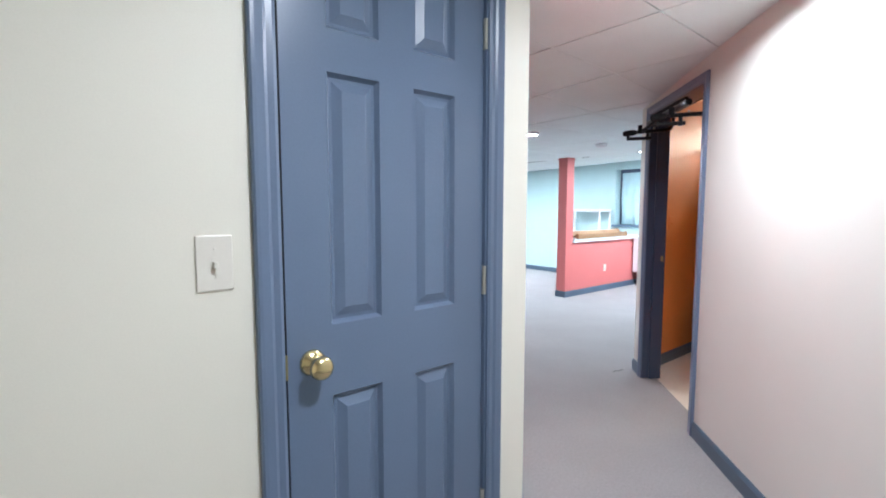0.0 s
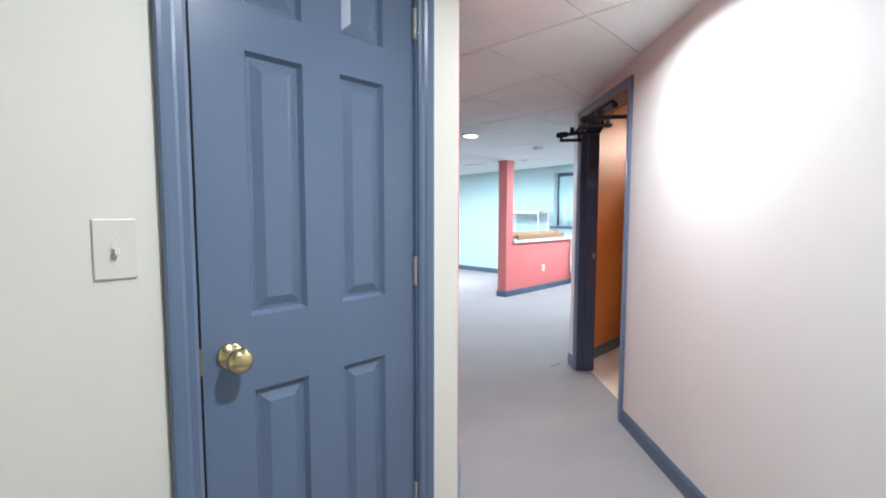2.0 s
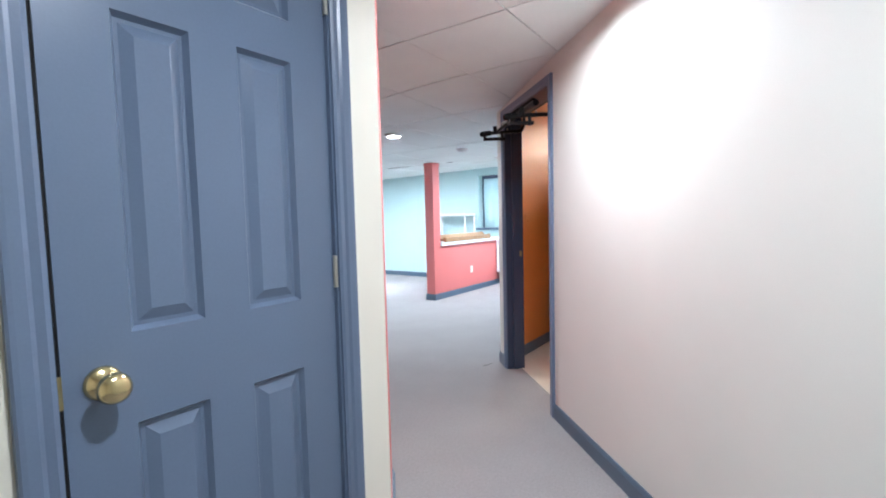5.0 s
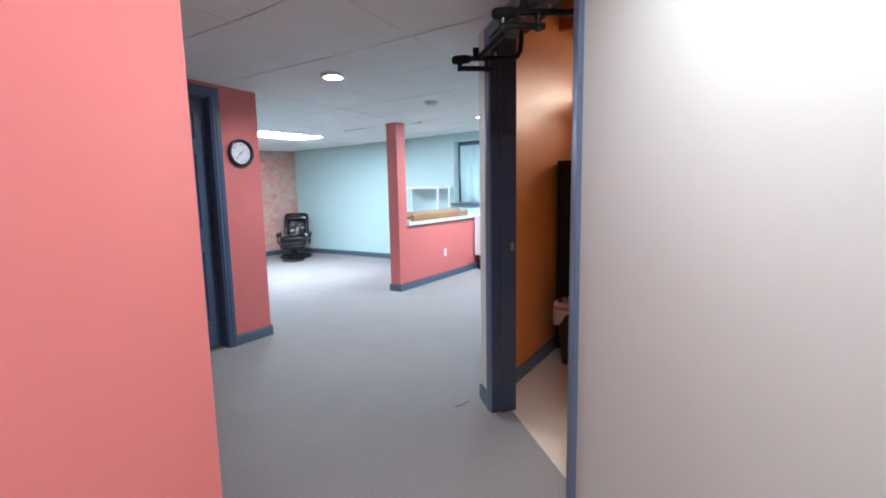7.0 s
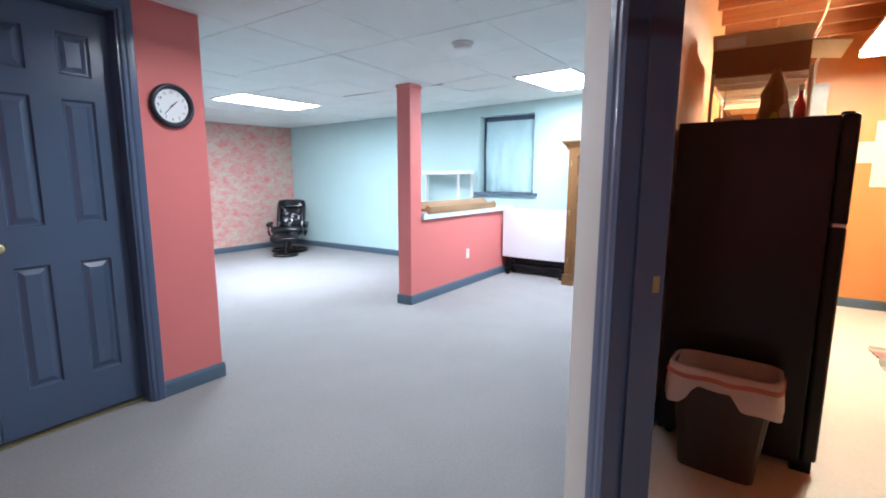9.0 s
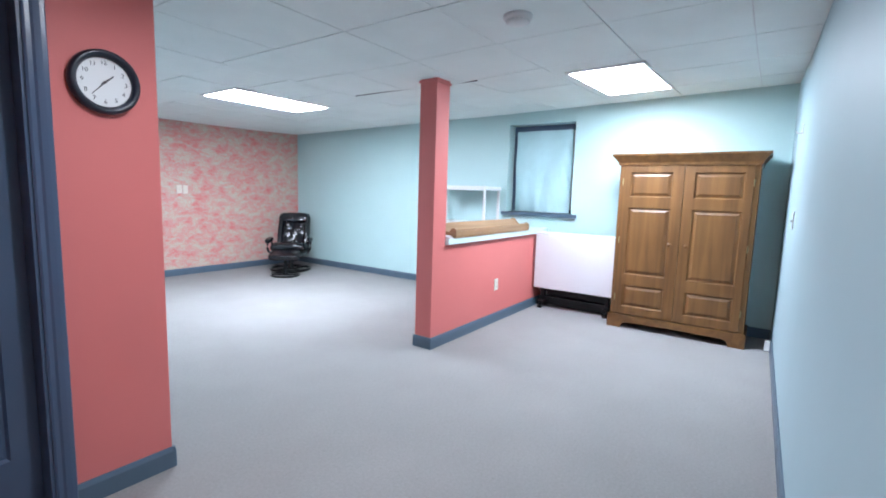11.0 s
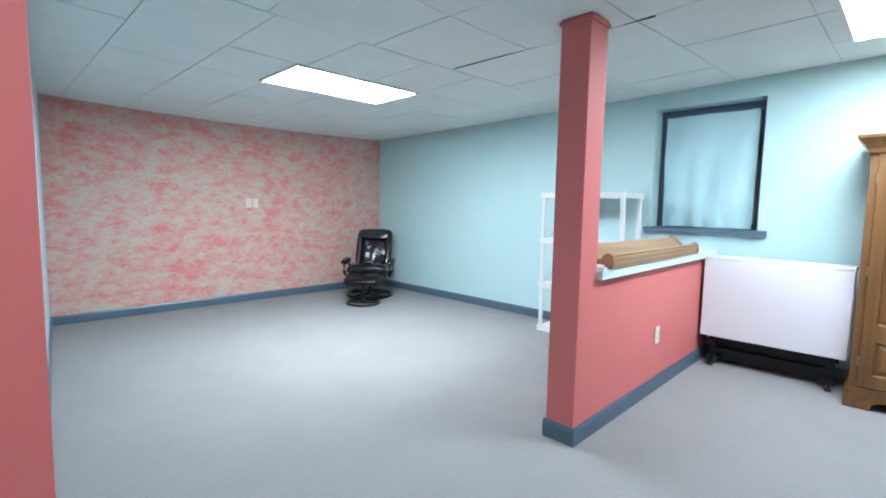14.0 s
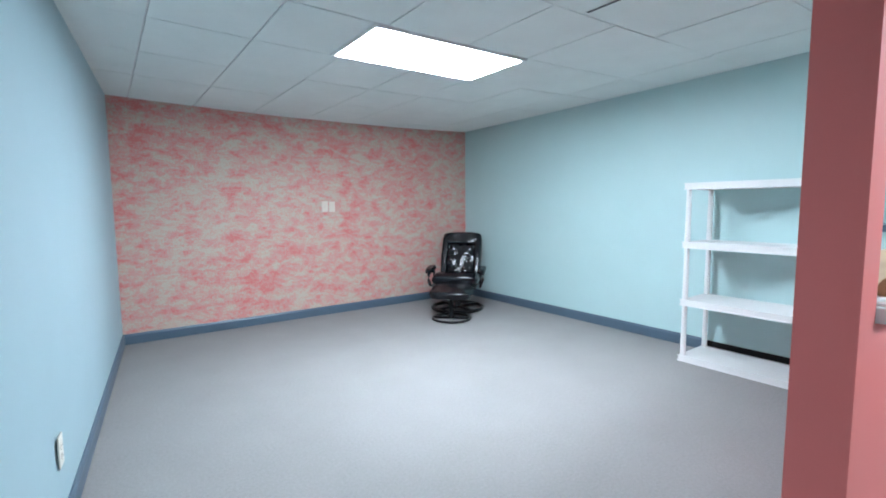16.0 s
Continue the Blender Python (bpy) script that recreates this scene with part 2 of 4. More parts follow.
def along(x0, y0, x1, y1, z=0.0):
    """A frame at the first point whose x axis runs to the second; the room lies on its -y side."""
    return pose(x0, y0, z, 0, 0, math.degrees(math.atan2(y1 - y0, x1 - x0))), math.hypot(x1 - x0, y1 - y0)


WALL_TOP = 2.42


def wall(name, p0, p1, mat, label, openings=(), depth=0.06, top=None):
    """A wall with its face on the line p0-p1 and openings (x0, x1, z0, z1) right through it."""
    m, length = along(*p0, *p1)
    top = WALL_TOP if top is None else top
    bm = bmesh.new()
    x = 0.0
    for x0, x1, z0, z1 in sorted(openings):
        box(bm, x, 0, 0, x0, depth, top)
        if z0 > 0:
            box(bm, x0, 0, 0, x1, depth, z0)
        box(bm, x0, 0, z1, x1, depth, top)
        x = x1
    box(bm, x, 0, 0, length, depth, top)
    ob = part(name, bm, mat)
    ob.matrix_world = m
    return tagged(ob, label, "wall", kind="structure")


def baseboard(p0, p1, spans, label="slate blue painted baseboard along the wall", high=0.095, mat=BASE):
    """Skirting with a sloped top on the spans of a wall's face."""
    m, length = along(*p0, *p1)
    bm = bmesh.new()
    for x0, x1 in spans:
        prof = [(0.0, 0.0), (-0.014, 0.0), (-0.014, high - 0.02), (-0.006, high), (0.0, high)]
        a = [bm.verts.new((x0, y, z)) for y, z in prof]
        b = [bm.verts.new((x1, y, z)) for y, z in prof]
        for k in range(len(prof)):
            n = (k + 1) % len(prof)
            bm.faces.new((a[k], a[n], b[n], b[k]))
        bm.faces.new(a)
        bm.faces.new(b[::-1])
    ob = part("baseboard", bm, mat)
    ob.matrix_world = m
    return tagged(ob, label, "baseboard", kind="structure")


def casing_mesh(x0, x1, h, width=0.065):
    """A moulded door surround mitred round an opening, standing proud of the wall's face."""
    prof = [(0.0, 0.0), (0.0, -0.010), (0.008, -0.014), (0.022, -0.013), (0.030, -0.018), (0.048, -0.020), (width - 0.004, -0.020), (width, -0.016), (width, 0.0)]
    bm = bmesh.new()
    rows = []
    for o, y in prof:
        rows.append([bm.verts.new(p) for p in ((x0 - o, y, 0), (x0 - o, y, h + o), (x1 + o, y, h + o), (x1 + o, y, 0))])
    for a, b in zip(rows, rows[1:]):
        for k in range(3):
            bm.faces.new((a[k], a[k + 1], b[k + 1], b[k]))
    return bm


def door_leaf(w, h, cols, rows, thick=0.036):
    """A panelled leaf: its face at y 0 looks to -y; panels are sunk with sloped edges and a raised field."""
    bm = bmesh.new()
    xs = [0.0] + [v for c in cols for v in c] + [w]
    zs = [0.0] + [v for r in rows for v in r] + [h]

    def quad(pts):
        bm.faces.new([bm.verts.new(p) for p in pts])
    for i in range(len(xs) - 1):
        for k in range(len(zs) - 1):
            x0, x1, z0, z1 = xs[i], xs[i + 1], zs[k], zs[k + 1]
            if i % 2 == 0 or k % 2 == 0:
                quad(((x0, 0, z0), (x1, 0, z0), (x1, 0, z1), (x0, 0, z1)))
                continue
            prev = None
            for o, y in ((0, 0), (0.003, 0.005), (0.009, 0.014), (0.017, 0.014), (0.040, 0.003), (0.043, 0.003)):
                ring = [(x0 + o, y, z0 + o), (x1 - o, y, z0 + o), (x1 - o, y, z1 - o), (x0 + o, y, z1 - o)]
                if prev:
                    for j in range(4):
                        quad((prev[j], prev[(j + 1) % 4], ring[(j + 1) % 4], ring[j]))
                prev = ring
            quad(prev)
    for pts in (((0, 0, 0), (0, thick, 0), (0, thick, h), (0, 0, h)), ((w, 0, 0), (w, thick, 0), (w, thick, h), (w, 0, h)),
                ((0, thick, 0), (w, thick, 0), (w, thick, h), (0, thick, h)), ((0, 0, 0), (w, 0, 0), (w, thick, 0), (0, thick, 0)),
                ((0, 0, h), (w, 0, h), (w, thick, h), (0, thick, h))):
        quad(pts)
    bmesh.ops.remove_doubles(bm, verts=bm.verts, dist=0.0002)
    return bm


def knob(parent, x, z, y=0.0, name="door_knob"):
    bm = bmesh.new()
    turn = Matrix.Translation((x, y, z)) @ Matrix.Rotation(radians(90), 4, "X")
    lathe(bm, [(0.032, 0.0), (0.032, 0.004), (0.026, 0.010), (0.013, 0.014), (0.011, 0.030), (0.017, 0.036), (0.026, 0.044),
               (0.029, 0.054), (0.026, 0.064), (0.016, 0.070), (0.004, 0.071)], 28, turn)
    return part(name, bm, BRASS, parent, "polished brass round knob", True)


def hinge(parent, x, z, y=0.0):
    bm = bmesh.new()
    tube(bm, (x, y - 0.008, z - 0.045), (x, y - 0.008, z + 0.045), 0.0065, 10)
    box(bm, x - 0.003, y - 0.003, z - 0.045, x + 0.011, y + 0.001, z + 0.045)
    return part("hinge", bm, STEEL, parent, "worn brass butt hinge")


# ---- plan ----
NORTH_HALL = ((-1.7, 0.715), (0.715, 0.715))
DIAGONAL = ((0.715, 0.715), (1.245, 1.195))
CLOCK_WALL = ((1.16, 4.0), (3.443, 4.0))
LEFT = ((3.395, 4.1), (3.82, 8.68))
MURAL_WALL = ((3.82, 8.68), (7.77, 8.68))
FAR = ((7.77, 8.68), (7.77, 1.72))
SOUTH = ((7.77, 1.74), (3.265, 1.685))
S2 = math.sqrt(0.5)


def hall(s, off=0.0):
    """A point on the hall's slanting wall, s metres along it, off metres behind its face."""
    return (1.58 / 2 + s * S2 + off * S2, -1.58 / 2 + s * S2 - off * S2)


HALL = (hall(3.5), hall(-1.75))
OPEN0, OPEN1 = 3.5 - 3.283, 3.5 - 2.342


def ceiling_z(x, y):
    """The ceiling's height, bent to fit the camera's view: lower mid-plan and at the post, higher towards the hall."""
    u = min(1.0, max(0.0, (3.3 - x) / 1.1))
    v = min(1.0, max(0.0, (2.7 - y) / 1.2))
    rise = 0.05 * u * u * (3 - 2 * u) * v * v * (3 - 2 * v)
    dip = 0.03 * math.exp(-((x - 5.57) ** 2 + (y - 4.12) ** 2) / 0.3)
    return rise - dip + CEIL[0] + CEIL[1] * x + CEIL[2] * y + CEIL[3] * x * x + CEIL[4] * x * y + CEIL[5] * y * y

CEIL = (2.3286, -0.0623, 0.00253, 0.00913, -0.00459, 0.00133)

# ---- structure: floors, ceiling, walls ----
bm = bmesh.new()
edge0, edge1 = hall(3.5, 0.12), hall(-1.75, 0.12)
prism(bm, [(-1.75, edge1[1]), edge1, edge0, (3.44, 1.66), (7.85, 1.66), (7.85, 8.75), (-1.75, 8.75)], -0.05, 0.0)
tagged(part("floor", bm, CARPET), "grey short-pile carpet over the whole floor", "carpet", kind="structure")
bm = bmesh.new()
prism(bm, [edge1, (8.1, edge1[1]), (8.1, 1.655), (3.445, 1.655), edge0], -0.052, -0.004)
tagged(part("utility_floor", bm, VINYL), "cream sheet vinyl floor of the utility room", "floor", kind="structure")

# hung ceiling: tiles sunk between the bars of a grid, in one mesh
LAMPS = ((4.945, 5.912, 1.12, 0.592), (5.995, 2.653, 1.14, 0.572))
COLUMNS = (-1.8, -1.05, -0.37, 0.32, 1.0, 1.69, 2.36, 3.07, 3.69, 4.44, 5.09, 5.77, 6.44, 7.14, 7.85)
FAR_COLUMNS = (2.87, 3.43, 3.98, 4.49, 5.02, 5.56, 6.06, 6.62, 7.19, 7.75, 8.3)
FAR_ROWS = (5.25, 5.91, 6.52, 7.16, 7.79, 8.41, 9.02)


def inside(x, y):
    if x - y > 1.58 + 0.09 and y < 1.7:
        return False
    if y > 4.05 and x < 3.35 + (y - 4.1) * 0.096:
        return False
    return -1.75 < x < 7.8 and -2.9 < y < 8.75


ROWS = (-3.04, -2.4, -1.77, -1.13, -0.5, 0.135, 0.77, 1.395, 2.02, 2.67, 3.31, 3.95, 4.60, 5.25)
TILES = []
for k in range(len(COLUMNS) - 1):
    for a, b in zip(ROWS, ROWS[1:]):
        TILES.append((COLUMNS[k], a, COLUMNS[k + 1], b))
for k in range(len(FAR_COLUMNS) - 1):
    for a, b in zip(FAR_ROWS, FAR_ROWS[1:]):
        TILES.append((FAR_COLUMNS[k], a, FAR_COLUMNS[k + 1], b))
tiles = bmesh.new()
N = 4
GAP = 0.004
for x0, y0, x1, y1 in TILES:
    if y1 - y0 < 0.03 or not any(inside(x0 + (x1 - x0) * a / 4, y0 + (y1 - y0) * b / 4) for a in range(5) for b in range(5)):
        continue
    ax, bx, ay, by = x0 + 1.2 * GAP, x1 - 1.2 * GAP, y0 + 0.8 * GAP, y1 - 0.8 * GAP
    drop = random.uniform(-0.0015, 0.0015)
    grid = [[tiles.verts.new((ax + (bx - ax) * a / N, ay + (by - ay) * b / N, drop + ceiling_z(ax + (bx - ax) * a / N, ay + (by - ay) * b / N))) for b in range(N + 1)] for a in range(N + 1)]
    for a in range(N):
        for b in range(N):
            tiles.faces.new((grid[a][b], grid[a][b + 1], grid[a + 1][b + 1], grid[a + 1][b]))
    border = [grid[a][0] for a in range(N + 1)] + [grid[N][b] for b in range(1, N + 1)] + [grid[a][N] for a in range(N - 1, -1, -1)] + [grid[0][b] for b in range(N - 1, 0, -1)]
    up = [tiles.verts.new(v.co + Vector((0, 0, 0.012))) for v in border]
    for k in range(len(border)):
        n = (k + 1) % len(border)
        tiles.faces.new((border[k], border[n], up[n], up[k]))


def trim_to_walls(bm):
    """Cut the ceiling off along the slanting wall and the south wall, clear of the utility room."""
    for co, no in (((0.81, -0.81, 0), (S2, -S2, 0)), ((0, 1.70, 0), (0, -1, 0))):
        bmesh.ops.bisect_plane(bm, geom=list(bm.verts) + list(bm.edges) + list(bm.faces), dist=0.0001, plane_co=co, plane_no=no)
    gone = [f for f in bm.faces if f.calc_center_median().x - f.calc_center_median().y > 1.62 and f.calc_center_median().y < 1.70]
    bmesh.ops.delete(bm, geom=gone, context="FACES")


trim_to_walls(tiles)
tagged(part("ceiling", tiles, TILE), "white hung ceiling of mineral tiles in a thin grid", "ceiling", kind="structure")
bm = bmesh.new()
sheet = {}
STEP = 0.27
for i in range(-7, 30):
    for j in range(-12, 34):
        sheet[i, j] = bm.verts.new((i * STEP, j * STEP, ceiling_z(i * STEP, j * STEP) + 0.007))
for (i, j), v in sheet.items():
    if (i + 1, j + 1) in sheet:
        x, y = (i + 0.5) * STEP, (j + 0.5) * STEP
        if any(inside(x + dx, y + dy) for dx in (-0.2, 0, 0.2) for dy in (-0.2, 0, 0.2)):
            bm.faces.new((v, sheet[i, j + 1], sheet[i + 1, j + 1], sheet[i + 1, j]))
trim_to_walls(bm)
tagged(part("ceiling_grid", bm, TBAR), "grey metal grid that carries the ceiling tiles", "ceiling grid", kind="structure")
# Ink-black bars drawn for the shade inside two ceiling joints
for y0, y1 in ((4.26, 5.22), (3.86, 4.02)):
    gap = boxes((5.765, y0, ceiling_z(5.77, (y0 + y1) / 2) - 0.002, 5.778, y1, ceiling_z(5.77, (y0 + y1) / 2) + 0.004))
    tagged(part("ceiling_gap_shade", gap, INK), "black strip for the shade in a joint between two ceiling tiles", "ceiling joint", kind="structure")
bm = bmesh.new()
prism(bm, [(-1.8, -2.1), hall(-1.8, 0.06), hall(3.5, 0.06), (7.85, 1.66), (7.85, 8.8), (-1.8, 8.8)], 2.46, 2.5)
tagged(part("ceiling_deck", bm, TBAR), "plain deck above the hung ceiling", "ceiling", kind="structure")

DOOR_H = 2.125
wall("wall_hall_north", *NORTH_HALL, CREAM, "cream painted wall with the closet door", [(1.7 - 0.130, 1.7 + 0.528, 0, DOOR_H)], depth=0.1)
wall("wall_hall_diagonal", *DIAGONAL, PINK, "coral painted wall end at the hall's mouth", depth=0.12)
wall("wall_alcove", (1.16, 1.25), (1.16, 4.06), PINK, "coral painted wall beside the double doors", depth=0.06)
wall("wall_double_door", *CLOCK_WALL, PINK, "coral painted wall with the double doors and clock", [(1.785 - 1.16, 3.02 - 1.16, 0, DOOR_H - 0.02)], depth=0.1)
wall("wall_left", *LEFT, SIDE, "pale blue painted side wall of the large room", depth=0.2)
wall("wall_mural", *MURAL_WALL, MURAL, "coral and grey-green sponge-painted end wall", depth=0.1)
WY0, WY1, WZ0, WZ1 = 3.745, 4.585, 1.08, 2.135
wall("wall_far", *FAR, TEAL, "aqua painted basement wall with a deep window", [(8.68 - WY1, 8.68 - WY0, WZ0, WZ1)], depth=0.26)
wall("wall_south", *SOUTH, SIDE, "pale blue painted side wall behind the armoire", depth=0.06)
wall("wall_hall_slant", *HALL, CREAM_COOLED, "off-white painted slanting hall wall with a doorway", [(OPEN0, OPEN1, 0, DOOR_H)], depth=0.065)
wall("wall_hall_west", (-1.7, -2.02), (-1.7, 0.84), CREAM, "cream painted end wall of the hall", depth=0.06)
wall("wall_hall_south", (-0.3, -2.02), (-1.76, -2.02), CREAM, "cream painted back wall of the hall", depth=0.06)
# utility room behind the slanting wall
wall("wall_utility_west", hall(-1.75, 0.13), hall(3.45, 0.13), ORANGE, "orange painted slanting wall of the utility room", [(1.75 + 2.342, 1.75 + 3.283, 0, DOOR_H)], depth=0.064, top=2.75)
wall("wall_utility_north", (3.36, 1.59), (8.0, 1.59), ORANGE, "orange painted wall behind the refrigerator", depth=0.06, top=2.75)
wall("wall_utility_east", (7.93, 1.65), (7.93, -2.2), ORANGE, "orange painted block wall with unpainted patches", depth=0.1, top=2.75)
wall("wall_utility_south", (8.03, -2.1), (-0.35, -2.1), ORANGE, "orange painted back wall of the utility room", depth=0.1, top=2.75)
bm = bmesh.new()
prism(bm, [(-0.6, -2.3), (8.1, -2.3), (8.1, 1.66), (3.3, 1.66)], 2.72, 2.75)
tagged(part("utility_deck", bm, JOIST), "orange painted floor boards above the joists", "ceiling", kind="structure")

bl = math.hypot(DIAGONAL[1][0] - DIAGONAL[0][0], DIAGONAL[1][1] - DIAGONAL[0][1])
baseboard(*NORTH_HALL, [(0, 1.7 - 0.185), (1.7 + 0.586, 2.415)])
baseboard(*DIAGONAL, [(0, bl)])
baseboard(*CLOCK_WALL, [(0, 1.785 - 0.065 - 1.16), (3.085 - 1.16, 3.443 - 1.16 + 0.012)])
baseboard((3.443, 4.0), (3.443, 4.10), [(-0.013, 0.10)])
baseboard(*LEFT, [(0.02, 4.57)])
baseboard(*MURAL_WALL, [(0, 3.95)])
baseboard(*FAR, [(0, 3.2), (4.7, 6.95)])
# This stretch of the baseboard is coloured black and slightly lower
baseboard(*FAR, [(3.2, 4.45)], "black stretch of baseboard behind the shelf unit", 0.085, RUBBER)
baseboard(*SOUTH, [(0, 4.33)])
baseboard(*HALL, [(0, OPEN0 - 0.06), (OPEN1 + 0.06, 5.3)])
baseboard((3.4, 1.59), (7.93, 1.59), [(0.06, 4.5)], "dark slate baseboard in the utility room")
baseboard((7.93, 1.59), (7.93, -2.1), [(0, 3.6)], "dark slate baseboard in the utility room")

# pillar and half wall
PX0, PX1, PY0, PY1 = 5.485, 5.66, 4.045, 4.205
bm = bmesh.new()
box(bm, PX0, PY0, 0, PX1, PY1, 2.3)
box(bm, PX1 - 0.01, PY0 + 0.003, 0, 7.77, PY1 - 0.003, 0.85)
tagged(part("half_wall", bm, PINK), "coral painted half wall with a full-height post", "half wall", kind="structure")
bm = boxes((PX0 - 0.010, PY0 - 0.010, 2.132, PX1 + 0.010, PY1 + 0.010, 2.152), bevel=0.003)
tagged(part("post_trim", bm, PINK), "coral painted trim round the post's head", "trim", kind="structure")
bm = boxes((PX1 + 0.001, PY0 - 0.035, 0.852, 7.768, PY1 + 0.035, 0.905), bevel=0.006)
tagged(part("half_wall_ledge", bm, LEDGE_PAINT), "pale aqua painted ledge on the half wall", "ledge", kind="structure")
baseboard((PX0, PY0), (7.77, PY0), [(-0.013, 2.28)])
baseboard((PX0, PY1), (PX0, PY0), [(-0.013, PY1 - PY0 + 0.013)])
baseboard((7.77, PY1), (PX0, PY1), [(0, 2.285)])

# ---- doors ----
def row_set(top):
    return [(0.25, 0.918), (1.10, 1.713), (1.815, top)]


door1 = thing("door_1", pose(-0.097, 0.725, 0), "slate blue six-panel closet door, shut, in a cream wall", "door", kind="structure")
part("leaf", door_leaf(0.628, 2.105, [(0.114, 0.259), (0.367, 0.514)], [(a - 0.008, b - 0.008) for a, b in row_set(2.01)]), BLUE, door1).location = (-0.014, 0, 0.008)
knob(door1, 0.047, 1.015)
for z in (0.425, 1.163, 1.913):
    hinge(door1, 0.616, z)
# Black strip put in for the shade of the latch-side gap
part("gap_shade_strip", boxes((-0.0225, 0.0015, 0.01, -0.0146, 0.008, 2.10)), RUBBER, door1, "black strip for the shade in the latch-side gap")
part("strike_plate", boxes((-0.025, -0.004, 0.985, -0.0145, 0.001, 1.045)), DULL_BRASS, door1, "worn brass latch plate")
casing = thing("door_trim_1", pose(0, 0.715, 0), "slate blue moulded casing round the closet door", "door casing", kind="structure")
part("moulding", casing_mesh(-0.123, 0.524, DOOR_H - 0.012, 0.060), BLUE, casing)
part("jamb", boxes((-0.131, -0.002, 0, -0.120, 0.10, DOOR_H), (0.519, -0.002, 0, 0.529, 0.10, DOOR_H), (-0.131, -0.002, DOOR_H - 0.012, 0.529, 0.10, DOOR_H + 0.006), (-0.120, 0.070, 0, 0.519, 0.10, DOOR_H)), BLUE, casing)

double = thing("double_door", pose(1.80, 4.09, 0), "pair of dark blue six-panel doors, shut, with brass knobs", "door", kind="structure")
for k, x in enumerate((0.0, 0.605)):
    cols = [(0.115, 0.255), (0.375, 0.515)] if k else [(0.087, 0.227), (0.347, 0.487)]
    leaf = part("leaf", door_leaf(0.602, 2.06, cols, [(0.22, 0.822), (1.015, 1.625), (1.74, 1.94)]), BLUE_DARKER, double)
    leaf.location = (x, 0, 0.02)
    knob(leaf, 0.535 if k == 0 else 0.062, 0.925)
casing = thing("door_trim_2", pose(0, 4.0, 0), "dark blue moulded casing round the double doors", "door casing", kind="structure")
part("moulding", casing_mesh(1.79, 3.02, DOOR_H - 0.02), BLUE_DARKER, casing)
part("jamb", boxes((1.783, -0.002, 0, 1.799, 0.16, DOOR_H - 0.01), (3.009, -0.002, 0, 3.022, 0.16, DOOR_H - 0.01), (1.783, -0.002, 2.09, 3.022, 0.16, DOOR_H - 0.008), (1.799, 0.13, 0, 3.01, 0.16, 2.09)), BLUE_DARKER, casing)
part("threshold", boxes((1.8, 0.06, 0.0, 3.01, 0.10, 0.010), bevel=0.003), DULL_BRASS, casing, "thin tarnished metal threshold strip")

m, _ = along(*HALL[0], *HALL[1])
casing = thing("door_trim_3", m, "slate blue casing and jamb of the open utility doorway", "door casing", kind="structure")
part("moulding", casing_mesh(OPEN0 + 0.003, OPEN1 - 0.003, DOOR_H - 0.003, 0.057), BLUE, casing)
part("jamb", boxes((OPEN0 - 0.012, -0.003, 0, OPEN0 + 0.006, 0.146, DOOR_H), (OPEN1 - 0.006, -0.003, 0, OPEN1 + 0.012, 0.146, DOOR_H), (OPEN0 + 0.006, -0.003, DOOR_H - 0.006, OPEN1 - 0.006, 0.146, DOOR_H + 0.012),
                   (OPEN0 + 0.006, 0.05, 0, OPEN0 + 0.018, 0.09, DOOR_H - 0.006)), JAMB_SHADE, casing)
part("strike_plate", boxes((OPEN0 + 0.005, 0.112, 0.965, OPEN0 + 0.0075, 0.132, 1.01)), DULL_BRASS, casing, "small brass latch plate")

# ---- window ----
win = thing("window_1", pose(7.77, (WY0 + WY1) / 2, 0), "deep basement window with a slate blue frame behind aqua cloth", "window", kind="structure")
hw = (WY1 - WY0) / 2
part("window_frame", boxes((0.17, -hw, WZ0, 0.22, -hw + 0.05, WZ1), (0.17, hw - 0.05, WZ0, 0.22, hw, WZ1), (0.17, -hw + 0.05, WZ1 - 0.075, 0.22, hw - 0.05, WZ1), (0.17, -hw + 0.05, WZ0, 0.22, hw - 0.05, WZ0 + 0.045)), BLUE_DARKER, win)
part("window_sill", boxes((-0.05, -hw - 0.07, WZ0 - 0.045, 0.17, hw + 0.045, WZ0), bevel=0.005), BASE, win)
part("pane", boxes((0.225, -hw, WZ0, 0.23, hw, WZ1)), LAMINATE, win, "daylight pane hidden by the cloth")
bm = bmesh.new()
NU, NV = 60, 30
vs = [[None] * (NV + 1) for _ in range(NU + 1)]
for a in range(NU + 1):
    for b in range(NV + 1):
        u, v = a / NU, b / NV
        y = (hw - 0.055 - 0.03 * (1 - v) * 0.4) * (2 * u - 1)
        fold = 0.008 * math.sin(u * 27 + 3 * v * v) * (0.2 + 0.8 * (1 - v)) + 0.010 * math.sin(u * 9 + 5 * v + 1) + 0.020 * noise.noise(Vector((u * 5, v * 2.5, 0))) + 0.006 * noise.noise(Vector((u * 13, v * 6, 3)))
        vs[a][b] = bm.verts.new((0.118 + 1.05 * fold, y, WZ0 + 0.006 + (WZ1 - 0.075 - WZ0) * v))
for a in range(NU):
    for b in range(NV):
        bm.faces.new((vs[a][b], vs[a + 1][b], vs[a + 1][b + 1], vs[a][b + 1]))
cur = part("curtain", bm, CLOTH, None, smooth=True)
cur.matrix_world = pose(7.77, (WY0 + WY1) / 2, 0)
tagged(cur, "plain aqua cloth hung over the window", "curtain")

